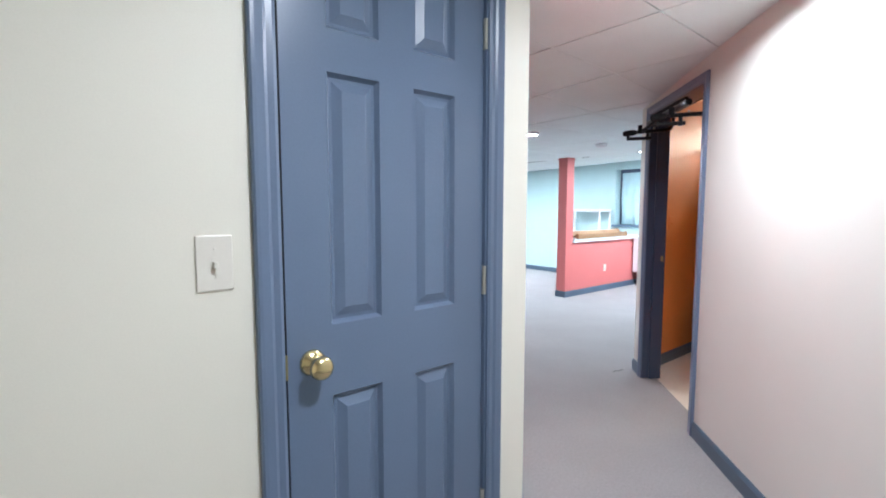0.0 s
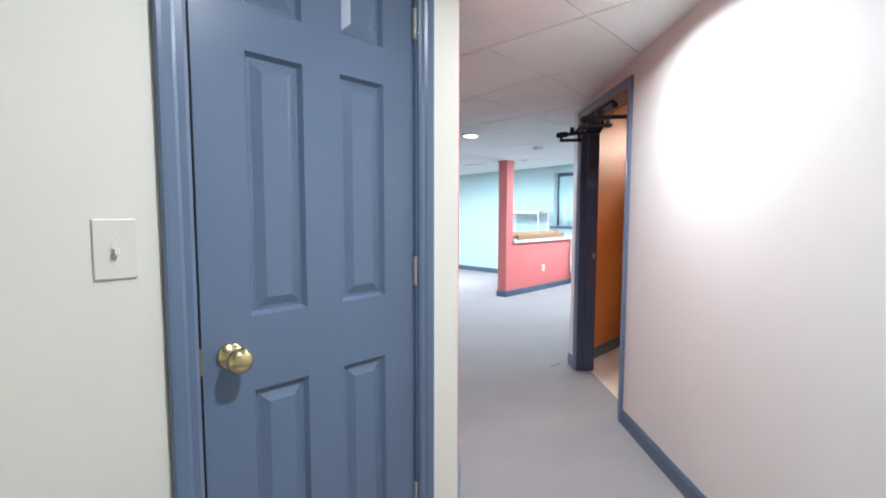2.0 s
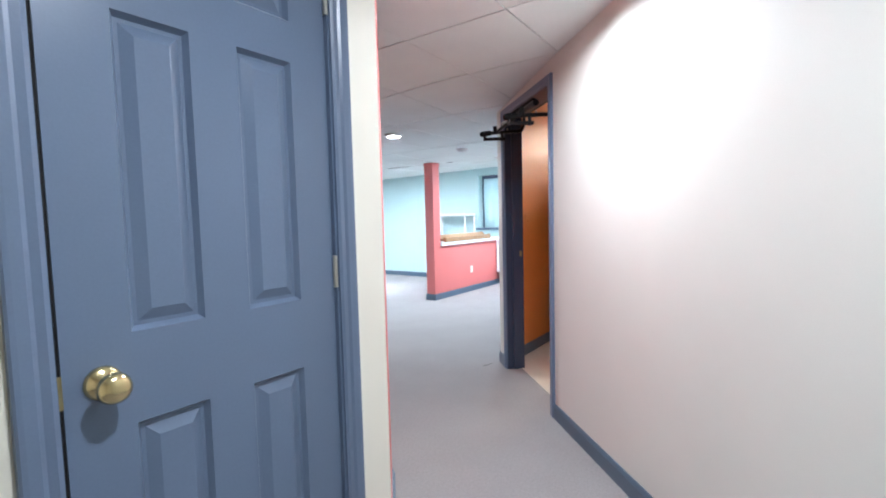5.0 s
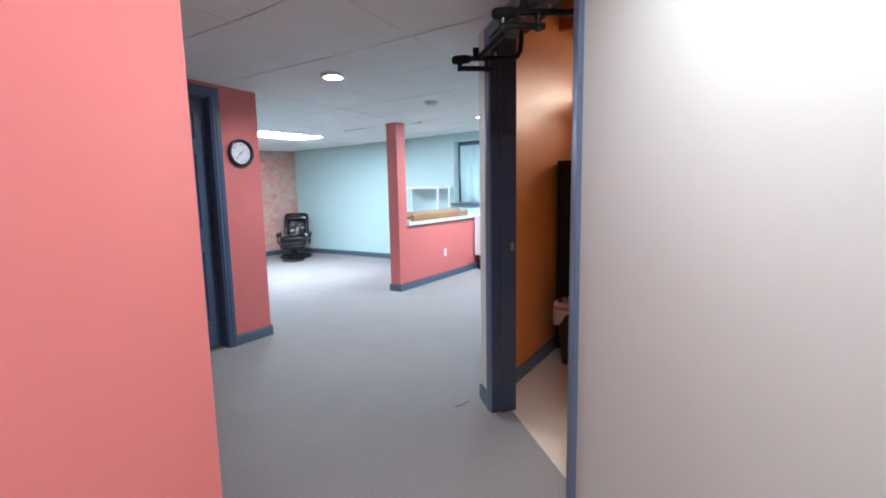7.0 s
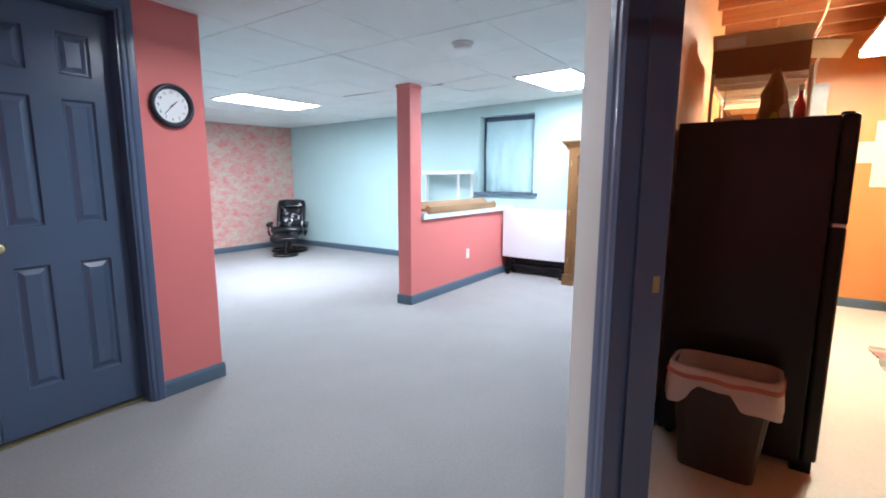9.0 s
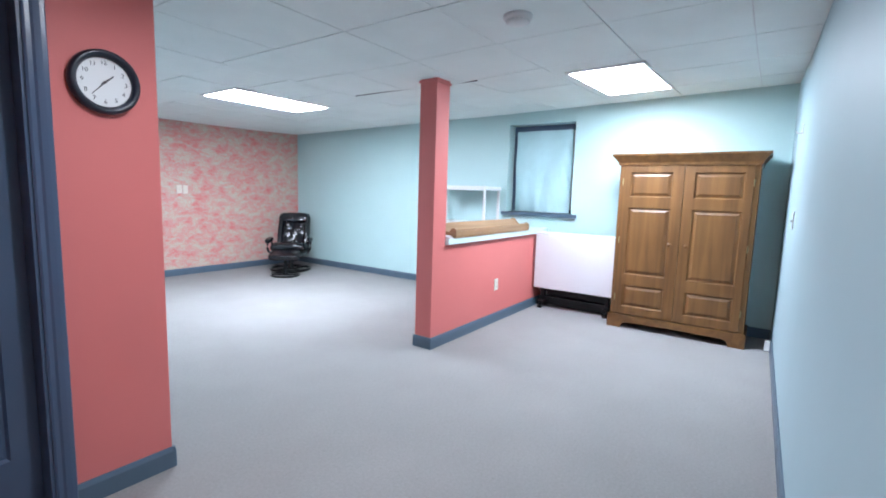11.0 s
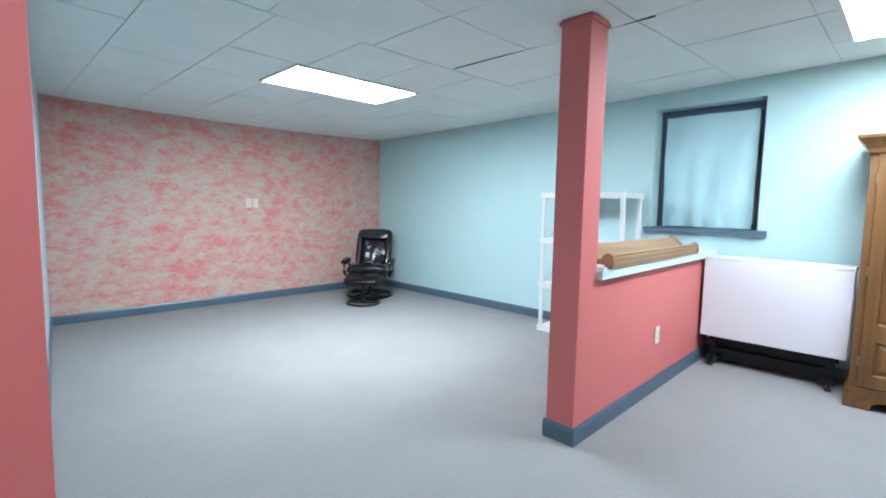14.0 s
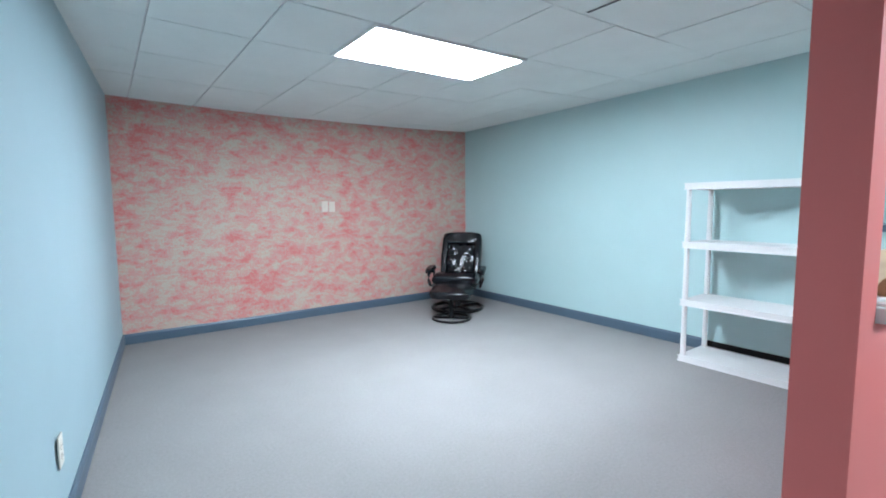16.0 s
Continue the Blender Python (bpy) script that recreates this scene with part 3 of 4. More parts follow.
# ---- lamps ----
for (lx, ly, lw, ld), glow in zip(LAMPS, (GLOW, GLOW_DIM)):
    w, d = lw / 2, ld / 2
    cx, cy = lx + w, ly + d
    tilt_x = math.degrees(math.atan2(ceiling_z(cx, cy + d) - ceiling_z(cx, cy - d), ld))
    tilt_y = -math.degrees(math.atan2(ceiling_z(cx + w, cy) - ceiling_z(cx - w, cy), lw))
    level = sum(ceiling_z(cx + a * w, cy + b * d) for a in (-1, 1) for b in (-1, 1)) / 4
    lamp = thing("ceiling_light", pose(cx, cy, level, tilt_x, tilt_y, 0), "lit white fluorescent troffer set in the ceiling", "ceiling light", "fluorescent troffers")
    part("diffuser", boxes((-w + 0.024, -d + 0.024, -0.013, w - 0.024, d - 0.024, 0.002)), glow, lamp)
    part("frame", boxes((-w, -d, -0.015, -w + 0.022, d, 0.01), (w - 0.022, -d, -0.015, w, d, 0.01), (-w + 0.022, -d, -0.015, w - 0.022, -d + 0.022, 0.01), (-w + 0.022, d - 0.022, -0.015, w - 0.022, d, 0.01)), WHITE, lamp)


def downlight(x, y):
    lamp = thing("downlight", pose(x, y, ceiling_z(x, y)), "lit round white recessed downlight in the ceiling", "downlight", "recessed downlights")
    bm = bmesh.new()
    lathe(bm, [(0.066, 0.004), (0.067, -0.024), (0.074, -0.028), (0.088, -0.022), (0.094, -0.006), (0.094, 0.004)], 36)
    part("trim_ring", bm, WHITE, lamp, smooth=True)
    bm = bmesh.new()
    lathe(bm, [(0.064, 0.000), (0.064, -0.005), (0.03, -0.006), (0.004, -0.006)], 36)
    part("lens", bm, BULB, lamp, smooth=True)


downlight(3.4, 3.0)
downlight(1.51, 0.55)
downlight(0.12, -0.36)

# ---- helpers for loose things ----
flip = Matrix.Rotation(radians(90), 4, "X")


def cushion(bm, w, d, h, m=None, power=3.5, cuts=7):
    """A padded block: a cube rounded towards a squarish ball."""
    r = bmesh.ops.create_cube(bm, size=2.0)
    before = set(bm.verts) - set(r["verts"])
    es = list({e for v in r["verts"] for e in v.link_edges})
    bmesh.ops.subdivide_edges(bm, edges=es, cuts=cuts, use_grid_fill=True)
    vs = [v for v in bm.verts if v not in before]
    for v in vs:
        c = v.co
        n = (abs(c.x) ** power + abs(c.y) ** power + abs(c.z) ** power) ** (1 / power)
        s = max(abs(c.x), abs(c.y), abs(c.z)) / n
        v.co = Vector((c.x * s * w / 2, c.y * s * d / 2, c.z * s * h / 2))
    if m is not None:
        bmesh.ops.transform(bm, matrix=m, verts=vs)
    return vs


def ring(bm, r, tube_r, z, seg=40, cx=0.0, cy=0.0):
    pts = [(cx + r * math.cos(6.28319 * k / seg), cy + r * math.sin(6.28319 * k / seg), z) for k in range(seg + 1)]
    pipe(bm, pts, tube_r, 10)


def text(name, body, size, m, mat, parent):
    cu = bpy.data.curves.new(name, "FONT")
    cu.body, cu.size, cu.extrude = body, size, 0.0004
    cu.align_x, cu.align_y = "CENTER", "CENTER"
    cu.materials.append(mat)
    ob = new(name, cu)
    ob.parent = parent
    ob.matrix_local = m
    return ob


def plate(m, label, kind_of="switch", double=False, mat=None):
    """A wall plate that faces -y of m: a toggle switch, a duplex outlet or a blank cover."""
    name = {"switch": "light_switch", "outlet": "wall_outlet", "blank": "wall_plate"}[kind_of]
    w = 0.116 if double else 0.071
    ob = thing(name, m, label, name.replace("_", " "))
    part("cover", boxes((-w / 2, -0.006, -0.058, w / 2, 0.0, 0.058), bevel=0.0025), mat or IVORY, ob)
    for cx in ((-0.024, 0.024) if double else (0.0,)):
        if kind_of == "switch":
            part("slot", boxes((cx - 0.006, -0.0068, -0.013, cx + 0.006, -0.0055, 0.013)), mat or IVORY, ob)
            part("toggle", boxes((cx - 0.004, -0.020, -0.010, cx + 0.004, -0.006, 0.002), bevel=0.001), mat or IVORY, ob)
        elif kind_of == "outlet":
            for z in (-0.02, 0.02):
                bm = bmesh.new()
                lathe(bm, [(0.0165, 0.0), (0.0165, 0.002), (0.015, 0.003)], 20, Matrix.Translation((cx, -0.0055, z)) @ Matrix.Rotation(radians(90), 4, "X"))
                socket = part("socket", bm, mat or IVORY, ob)
                part("slot_pair", boxes((cx - 0.007, -0.0092, z - 0.004, cx - 0.0055, -0.0084, z + 0.005), (cx + 0.0055, -0.0092, z - 0.004, cx + 0.007, -0.0084, z + 0.005)), INK, socket)
    if kind_of != "outlet":
        for z in (-0.03, 0.03):
            bm = bmesh.new()
            lathe(bm, [(0.003, 0.0), (0.003, 0.001), (0.001, 0.0014)], 10, Matrix.Translation((0, -0.0058, z)) @ Matrix.Rotation(radians(90), 4, "X"))
            part("screw", bm, mat or IVORY, ob)
    return ob


# ---- hall ----
plate(pose(-0.262, 0.715, 1.275), "ivory toggle light switch on the cream wall", "switch")

m, _ = along(*HALL[0], *HALL[1])
bar = thing("pull_up_bar", m @ pose(0, 0, 2.0), "black steel pull-up bar hooked over the utility doorway", "pull-up bar")
for x in (0.385, 1.005):
    bm = bmesh.new()
    pipe(bm, [(x, -0.235, -0.048), (x, -0.15, -0.038), (x, -0.02, -0.03), (x, 0.05, -0.028), (x, 0.085, -0.018), (x, 0.103, 0.01), (x, 0.108, 0.06), (x, 0.11, 0.105)], 0.0135)
    part("side_arm", bm, BLACK, bar, smooth=True)
    bm = bmesh.new()
    lathe(bm, [(0.006, 0.0), (0.015, 0.003), (0.020, 0.012), (0.022, 0.03), (0.021, 0.075), (0.017, 0.092), (0.014, 0.095)], 18, Matrix.Translation((x, -0.255, -0.051)) @ Matrix.Rotation(radians(-83), 4, "X"))
    part("grip", bm, RUBBER, bar, "black foam grip", True)
    bm = bmesh.new()
    tube(bm, (x, -0.225, -0.088), (x, -0.05, -0.083), 0.013, 14)
    for y in (-0.215, -0.075):
        tube(bm, (x, y, -0.1), (x, y, -0.03), 0.012, 12)
    part("lower_grip", bm, BLACK, bar)
    bm = bmesh.new()
    tube(bm, (x, -0.13, -0.04), (x + 0.012, -0.135, 0.012), 0.016, 14)
    part("end_cap", bm, RUBBER, bar)
    for y, z in ((-0.246, -0.05), (-0.03, -0.012)):
        bm = bmesh.new()
        lathe(bm, [(0.006, -0.005), (0.010, -0.003), (0.010, 0.003), (0.006, 0.005)], 12, Matrix.Translation((x, y, z)) @ flip)
        part("bolt", bm, STEEL, bar, "bright steel bolt head")
bm = bmesh.new()
tube(bm, (0.33, -0.052, 0.035), (1.06, -0.052, 0.035), 0.02, 16)
part("front_bar", bm, BLACK, bar)
for a, b in ((0.385, 0.60), (1.005, 0.79)):
    bm = bmesh.new()
    tube(bm, (a, -0.12, -0.034), (b, -0.055, 0.03), 0.013, 14)
    part("brace", bm, BLACK, bar)
part("head_bracket", boxes((0.36, -0.05, 0.03, 0.98, -0.021, 0.085), bevel=0.006), RUBBER, bar, "black foam pad on the door casing")
bm = bmesh.new()
tube(bm, (0.30, 0.165, 0.135), (1.05, 0.165, 0.135), 0.014, 14)
for x in (0.385, 1.005):
    pipe(bm, [(x, 0.11, 0.10), (x, 0.118, 0.125), (x, 0.14, 0.135), (x, 0.165, 0.135)], 0.012)
part("rear_bar", bm, BLACK, bar)

# ---- wall clock ----
clock = thing("wall_clock", pose(3.253, 4.0, 1.661), "round wall clock with a dark navy rim showing 1:37", "clock")
bm = bmesh.new()
lathe(bm, [(0.118, 0.0), (0.120, 0.010), (0.118, 0.026), (0.110, 0.034), (0.100, 0.032), (0.092, 0.022), (0.090, 0.012), (0.090, 0.0)], 56, flip)
part("rim", bm, NAVY, clock, "dark navy plastic rim", True)
bm = bmesh.new()
lathe(bm, [(0.0915, 0.0), (0.0915, 0.010)], 56, flip)
dial = part("dial", bm, FACE, clock, "white paper dial with numerals")
for k in range(1, 13):
    a = radians(30 * k)
    text("numeral", str(k), 0.022, pose(0.072 * math.sin(a), -0.0106, 0.072 * math.cos(a), 90, 0, 0), INK, dial)
for name, ang, ln, w, y in (("hour_hand", 48.5, 0.042, 0.004, -0.0125), ("minute_hand", 222.0, 0.066, 0.0026, -0.0145)):
    bm = boxes((-w, y, -0.014, w, y + 0.0012, ln))
    for v in bm.verts:
        if v.co.z > 0:
            v.co.x *= 0.5
    h = part(name, bm, INK, clock)
    h.matrix_local = Matrix.Rotation(radians(ang), 4, "Y")
bm = bmesh.new()
lathe(bm, [(0.005, 0.010), (0.005, 0.017), (0.002, 0.018)], 16, flip)
part("hub", bm, INK, clock)

# ---- ceiling fixtures ----
det = thing("smoke_detector", pose(4.75, 3.01, ceiling_z(4.75, 3.01)), "round white smoke detector on the ceiling", "smoke detector")
bm = bmesh.new()
lathe(bm, [(0.075, 0.0), (0.075, -0.012), (0.07, -0.02), (0.058, -0.024), (0.056, -0.034), (0.045, -0.042), (0.004, -0.044)], 40)
part("housing", bm, WHITE, det, smooth=True)
bm = bmesh.new()
for k in range(16):
    a = 6.28319 * k / 16
    box(bm, -0.006, 0.0565, -0.033, 0.006, 0.0615, -0.026, m=Matrix.Rotation(a, 4, "Z"))
part("vent_band", bm, TBAR, det)
vent = thing("ceiling_vent", pose(2.312, 3.60, ceiling_z(2.312, 3.60)), "round white air diffuser in the ceiling", "air vent")
bm = bmesh.new()
lathe(bm, [(0.138, 0.003), (0.140, -0.004), (0.130, -0.012), (0.112, -0.010), (0.108, 0.002)], 44)
part("flange", bm, WHITE, vent, smooth=True)
for r0, drop in ((0.092, -0.014), (0.066, -0.019), (0.040, -0.024)):
    bm = bmesh.new()
    lathe(bm, [(r0 - 0.016, -0.002), (r0 - 0.012, drop + 0.006), (r0 + 0.010, drop), (r0 + 0.011, drop + 0.003), (r0 - 0.008, drop + 0.010), (r0 - 0.010, 0.0)], 44)
    part("cone", bm, WHITE, vent, smooth=True)
bm = bmesh.new()
lathe(bm, [(0.024, -0.004), (0.024, -0.026), (0.018, -0.030), (0.003, -0.030)], 28)
part("hub", bm, WHITE, vent, smooth=True)

# ---- plates on the large room's walls ----
plate(pose(6.58, 4.045, 0.385), "ivory duplex outlet low on the coral half wall", "outlet")
plate(pose(5.752, 8.68, 1.222), "ivory switch plate on the sponged wall", "switch", mat=PLATE)
plate(pose(5.836, 8.68, 1.220), "ivory blank plate on the sponged wall", "blank", mat=PLATE)
a_left = math.degrees(math.atan2(LEFT[1][1] - LEFT[0][1], LEFT[1][0] - LEFT[0][0]))
plate(pose(3.397 + (5.85 - 4.1) * 0.096, 5.85, 0.34, 0, 0, a_left), "ivory duplex outlet on the aqua wall", "outlet")
plate(pose(6.35, 1.7255, 1.17, 0, 0, 180), "white light switch on the aqua wall", "switch", mat=WHITE)
hook = thing("wall_hook", pose(6.45, 1.725, 1.77, 0, 0, 180), "small white plastic hook on the aqua wall", "hook")
part("back", boxes((-0.012, -0.005, -0.03, 0.012, 0, 0.035), bevel=0.002), WHITE, hook)
bm = bmesh.new()
pipe(bm, [(0, -0.004, -0.012), (0, -0.016, -0.024), (0, -0.032, -0.022), (0, -0.038, -0.006)], 0.004)
part("prong", bm, WHITE, hook)
jack = thing("outlet_box", pose(7.32, 1.748, 0, 0, 0, 180), "white surface outlet box low on the baseboard by the armoire", "outlet box")
part("housing", boxes((-0.03, -0.04, 0.012, 0.03, 0.0, 0.092), bevel=0.004), WHITE, jack)
for z in (0.035, 0.068):
    part("socket", boxes((-0.011, -0.0412, z - 0.008, 0.011, -0.0402, z + 0.008)), INK, jack, "dark socket opening")

# ---- recliner and footstool ----
TURN = -47.0


def crumple(bm, deep, fine, step=9.0):
    """Pull a padded skin into the soft creases of worn leather."""
    bm.normal_update()
    for v in bm.verts:
        p = v.co * step
        crease = abs(noise.noise(Vector((p.x * 0.8, p.y, p.z * 1.5)))) + 0.5 * abs(noise.noise(p * 2.1 + Vector((3, 1, 5))))
        v.co += v.normal * (deep * (crease - 0.35) + fine * noise.noise(p * 4.0))


chair = thing("recliner", pose(7.095, 8.0, 0, 0, 0, TURN) @ Matrix.Diagonal((0.95, 0.97, 0.96, 1.0)), "black leather swivel recliner with a creased back and padded arms", "recliner chair")
bm = bmesh.new()
ring(bm, 0.31, 0.021, 0.022)
part("base_ring", bm, BLACK, chair, "black lacquered bentwood ring", True)
for a in (0, 90):
    bm = boxes((-0.30, -0.028, 0.016, 0.30, 0.028, 0.042), bevel=0.006)
    bmesh.ops.transform(bm, matrix=Matrix.Rotation(radians(a + 45), 4, "Z") @ Matrix.Translation((0, 0, 0.001 * a / 30)), verts=bm.verts)
    part("base_arm", bm, BLACK, chair)
bm = bmesh.new()
lathe(bm, [(0.055, 0.03), (0.045, 0.05), (0.032, 0.07), (0.030, 0.22), (0.045, 0.25), (0.12, 0.275), (0.12, 0.29)], 20)
part("pedestal", bm, BLACK, chair, smooth=True)
part("seat_frame", boxes((-0.26, -0.26, 0.285, 0.26, 0.24, 0.315), bevel=0.01), BLACK, chair)
bm = bmesh.new()
cushion(bm, 0.53, 0.56, 0.16, pose(0, -0.02, 0.385, -5), 4.0, 16)
crumple(bm, 0.012, 0.002)
part("seat", bm, LEATHER, chair, smooth=True)
bm = bmesh.new()
cushion(bm, 0.54, 0.13, 0.13, pose(0, -0.255, 0.395, -5), 3.0, 12)
crumple(bm, 0.008, 0.002)
part("seat_roll", bm, LEATHER, chair, "padded front roll of the seat", True)
back = Matrix.Translation((0, 0.21, 0.40)) @ Matrix.Rotation(radians(-24), 4, "X")
bm = bmesh.new()
cushion(bm, 0.52, 0.11, 0.66, back @ pose(0, 0.05, 0.24), 9.0, 14)
part("backrest", bm, LEATHER, chair, smooth=True)
for s in (-1, 1):
    bm = bmesh.new()
    cushion(bm, 0.085, 0.125, 0.60, back @ pose(s * 0.215, 0.0, 0.215, 0, 0, 0), 3.4, 14)
    crumple(bm, 0.010, 0.003, 14.0)
    part("side_bolster", bm, LEATHER, chair, "creased side roll of the back", True)
bm = bmesh.new()
cushion(bm, 0.46, 0.115, 0.17, back @ pose(0, 0.0, 0.475), 4.0, 14)
crumple(bm, 0.008, 0.002)
part("head_pad", bm, LEATHER, chair, "smooth padded headrest", True)
bm = bmesh.new()
cushion(bm, 0.36, 0.10, 0.42, back @ pose(0, -0.005, 0.185), 4.0, 30)
crumple(bm, 0.034, 0.004, 6.0)
part("lumbar_pad", bm, LEATHER, chair, "deeply creased black leather back cushion", True)
for s in (-1, 1):
    bm = bmesh.new()
    cushion(bm, 0.095, 0.32, 0.07, pose(s * 0.315, -0.10, 0.50, 4), 3.2, 10)
    crumple(bm, 0.006, 0.001)
    arm_frame = part("arm_frame", bmesh.new(), BLACK, chair)
    part("armrest", bm, LEATHER, arm_frame, "padded leather armrest", True)
    bm = bmesh.new()
    pipe(bm, [(s * 0.315, 0.04, 0.48), (s * 0.315, 0.075, 0.43), (s * 0.31, 0.06, 0.36), (s * 0.295, 0.0, 0.31), (s * 0.295, -0.10, 0.292), (s * 0.31, -0.18, 0.32), (s * 0.315, -0.225, 0.38), (s * 0.315, -0.225, 0.44), (s * 0.315, -0.19, 0.485)], 0.018)
    bm.to_mesh(arm_frame.data)
    bm.free()
    for p in arm_frame.data.polygons:
        p.use_smooth = True

stool = thing("footstool", pose(6.715, 7.62, 0, 0, 0, TURN), "black leather footstool on a ring base before the recliner", "footstool")
bm = bmesh.new()
ring(bm, 0.20, 0.014, 0.015)
part("base_ring", bm, BLACK, stool, "black lacquered bentwood ring", True)
part("base_arm", boxes((-0.195, -0.022, 0.012, 0.195, 0.022, 0.030), bevel=0.005), BLACK, stool)
bm = bmesh.new()
lathe(bm, [(0.045, 0.026), (0.025, 0.05), (0.022, 0.22), (0.07, 0.245), (0.07, 0.255)], 16)
part("pedestal", bm, BLACK, stool, smooth=True)
bm = bmesh.new()
cushion(bm, 0.45, 0.35, 0.09, pose(0, 0.02, 0.298, 8), 5.0, 14)
crumple(bm, 0.010, 0.002)
part("pad", bm, LEATHER, stool, "padded leather top", True)

# ---- white plastic shelf unit ----
shelf = thing("shelf_unit", pose(7.32, 5.475, 0, 0, 0, -90), "white plastic four-tier shelf unit, empty", "shelf unit")
SW, SD = 0.84, 0.40
TIERS = (0.0, 0.44, 0.885, 1.33)
for z in TIERS:
    bm = boxes((0.0, 0.0, z, SW, 0.014, z + 0.046), (0.0, SD - 0.014, z, SW, SD, z + 0.046), (0.0, 0.014, z, 0.014, SD - 0.014, z + 0.046), (SW - 0.014, 0.014, z, SW, SD - 0.014, z + 0.046))
    tier = part("tier", bm, WHITE, shelf)
    for k in range(7):
        y = 0.018 + k * (SD - 0.036) / 7
        part("slat", boxes((0.014, y, z + 0.036, SW - 0.014, y + (SD - 0.036) / 7 - 0.005, z + 0.044)), WHITE, tier)
    part("rim", boxes((-0.004, -0.004, z + 0.039, SW + 0.004, 0.003, z + 0.049), (-0.004, -0.004, z - 0.001 if z else 0.0, SW + 0.004, 0.003, z + 0.008)), WHITE, tier)
for z0, z1 in zip(TIERS, TIERS[1:]):
    for x in (0.024, SW - 0.024):
        for y in (0.024, SD - 0.024):
            bm = bmesh.new()
            tube(bm, (x, y, z0 + 0.046), (x, y, z1), 0.021, 14, 0.018)
            part("post", bm, WHITE, shelf, smooth=False)

# ---- plate rack of pine lying on the ledge ----
LEDGE = 0.905
rack = thing("wooden_shelf", pose(5.745, 4.10, LEDGE), "honey pine plate shelf with scrolled ends lying on the ledge", "wooden shelf")
RL = 1.45
for x in (0.0, RL - 0.02):
    bm = bmesh.new()
    out = [(-0.10, 0.0), (-0.11, 0.03), (-0.10, 0.075), (-0.075, 0.088), (-0.05, 0.075), (-0.035, 0.05), (0.0, 0.055), (0.04, 0.09), (0.075, 0.125), (0.10, 0.13), (0.115, 0.11), (0.12, 0.06), (0.11, 0.0)]
    prism(bm, out, 0, 0.02)
    for v in bm.verts:
        v.co = Vector((x + v.co.z, v.co.x, v.co.y))
    part("end_bracket", bm, PINE, rack)
bm = boxes((0.02, -0.012, -0.008, RL - 0.02, 0.004, 0.145), bevel=0.003)
bmesh.ops.transform(bm, matrix=Matrix.Translation((0, -0.02, 0.014)) @ Matrix.Rotation(radians(-48), 4, "X"), verts=bm.verts)
part("board", bm, PINE, rack)
part("base_board", boxes((0.02, -0.09, 0.001, RL - 0.02, -0.012, 0.017), bevel=0.003), PINE, rack)
part("rail", boxes((0.02, -0.098, 0.001, RL - 0.02, -0.091, 0.060), (0.02, -0.103, 0.022, RL - 0.02, -0.0985, 0.030), (0.02, -0.103, 0.046, RL - 0.02, -0.0985, 0.054)), PINE, rack, "beaded front rail")
bm = bmesh.new()
tube(bm, (0.01, -0.072, 0.068), (RL - 0.01, -0.072, 0.068), 0.009, 12)
part("dowel", bm, PINE, rack)
for k, (x, y, r) in enumerate(((5.70, 4.06, 8), (5.715, 4.085, -14))):
    pad = thing("paper_slip", pose(x, y, LEDGE + 0.012 * k, 0, 0, r), "small stack of white paper slips on the ledge", "paper", "paper slips")
    part("slip_pad", boxes((-0.03, -0.045, 0.0, 0.03, 0.045, 0.011), bevel=0.002), WHITE, pad)

# ---- folded white table on castors ----
table = thing("folding_table", pose(7.46, 4.02, 0, 0, 0, -90), "white drop-leaf table folded flat on a black castor base", "folding table")
part("front_leaf", boxes((0.0, 0.0, 0.235, 0.905, 0.024, 0.845), bevel=0.004), LAMINATE, table, "white laminate leaf hanging down")
part("top", boxes((-0.005, 0.002, 0.848, 0.91, 0.17, 0.872), bevel=0.004), LAMINATE, table)
part("rear_leaf", boxes((0.0, 0.146, 0.235, 0.905, 0.17, 0.845), bevel=0.004), LAMINATE, table)
part("crossbar", boxes((0.05, 0.06, 0.10, 0.86, 0.10, 0.135), (0.05, 0.065, 0.19, 0.86, 0.095, 0.215)), BLACK, table)
for x in (0.09, 0.82):
    leg = part("leg", boxes((x - 0.022, 0.055, 0.07, x + 0.022, 0.105, 0.846), (x - 0.03, -0.02, 0.055, x + 0.03, 0.19, 0.085), bevel=0.003), BLACK, table)
    for y in (-0.005, 0.175):
        bm = bmesh.new()
        for dx in (-0.014, 0.006):
            tube(bm, (x + dx, y, 0.026), (x + dx + 0.010, y, 0.026), 0.026, 18)
        tube(bm, (x, y, 0.026), (x, y, 0.06), 0.007, 8)
        part("castor", bm, BLACK, leg, "black twin-wheel castor")
part("apron", boxes((0.12, 0.11, 0.03, 0.80, 0.13, 0.20), bevel=0.004), BLACK, table)

# ---- oak armoire ----
arm = thing("armoire", pose(7.258, 3.088, 0, 0, 0, -90), "golden oak two-door armoire with raised panels and crown", "armoire")
AW, AD = 1.14, 0.46
part("carcass", boxes((0.0, 0.022, 0.13, 0.022, AD, 1.62), (AW - 0.022, 0.022, 0.13, AW, AD, 1.62), (0.022, AD - 0.012, 0.13, AW - 0.022, AD, 1.62), (0.022, 0.03, 0.13, AW - 0.022, AD - 0.012, 0.15), (0.0, 0.022, 1.60, AW, AD, 1.622)), OAK, arm)
for x in (0.0, AW - 0.038):
    part("stile", boxes((x, 0.0, 0.135, x + 0.038, 0.022, 1.62)), OAK, arm)
DW = (AW - 0.076 - 0.008) / 2
PANEL_ROWS = [(0.075, 0.290), (0.398, 1.052), (1.155, 1.388)]
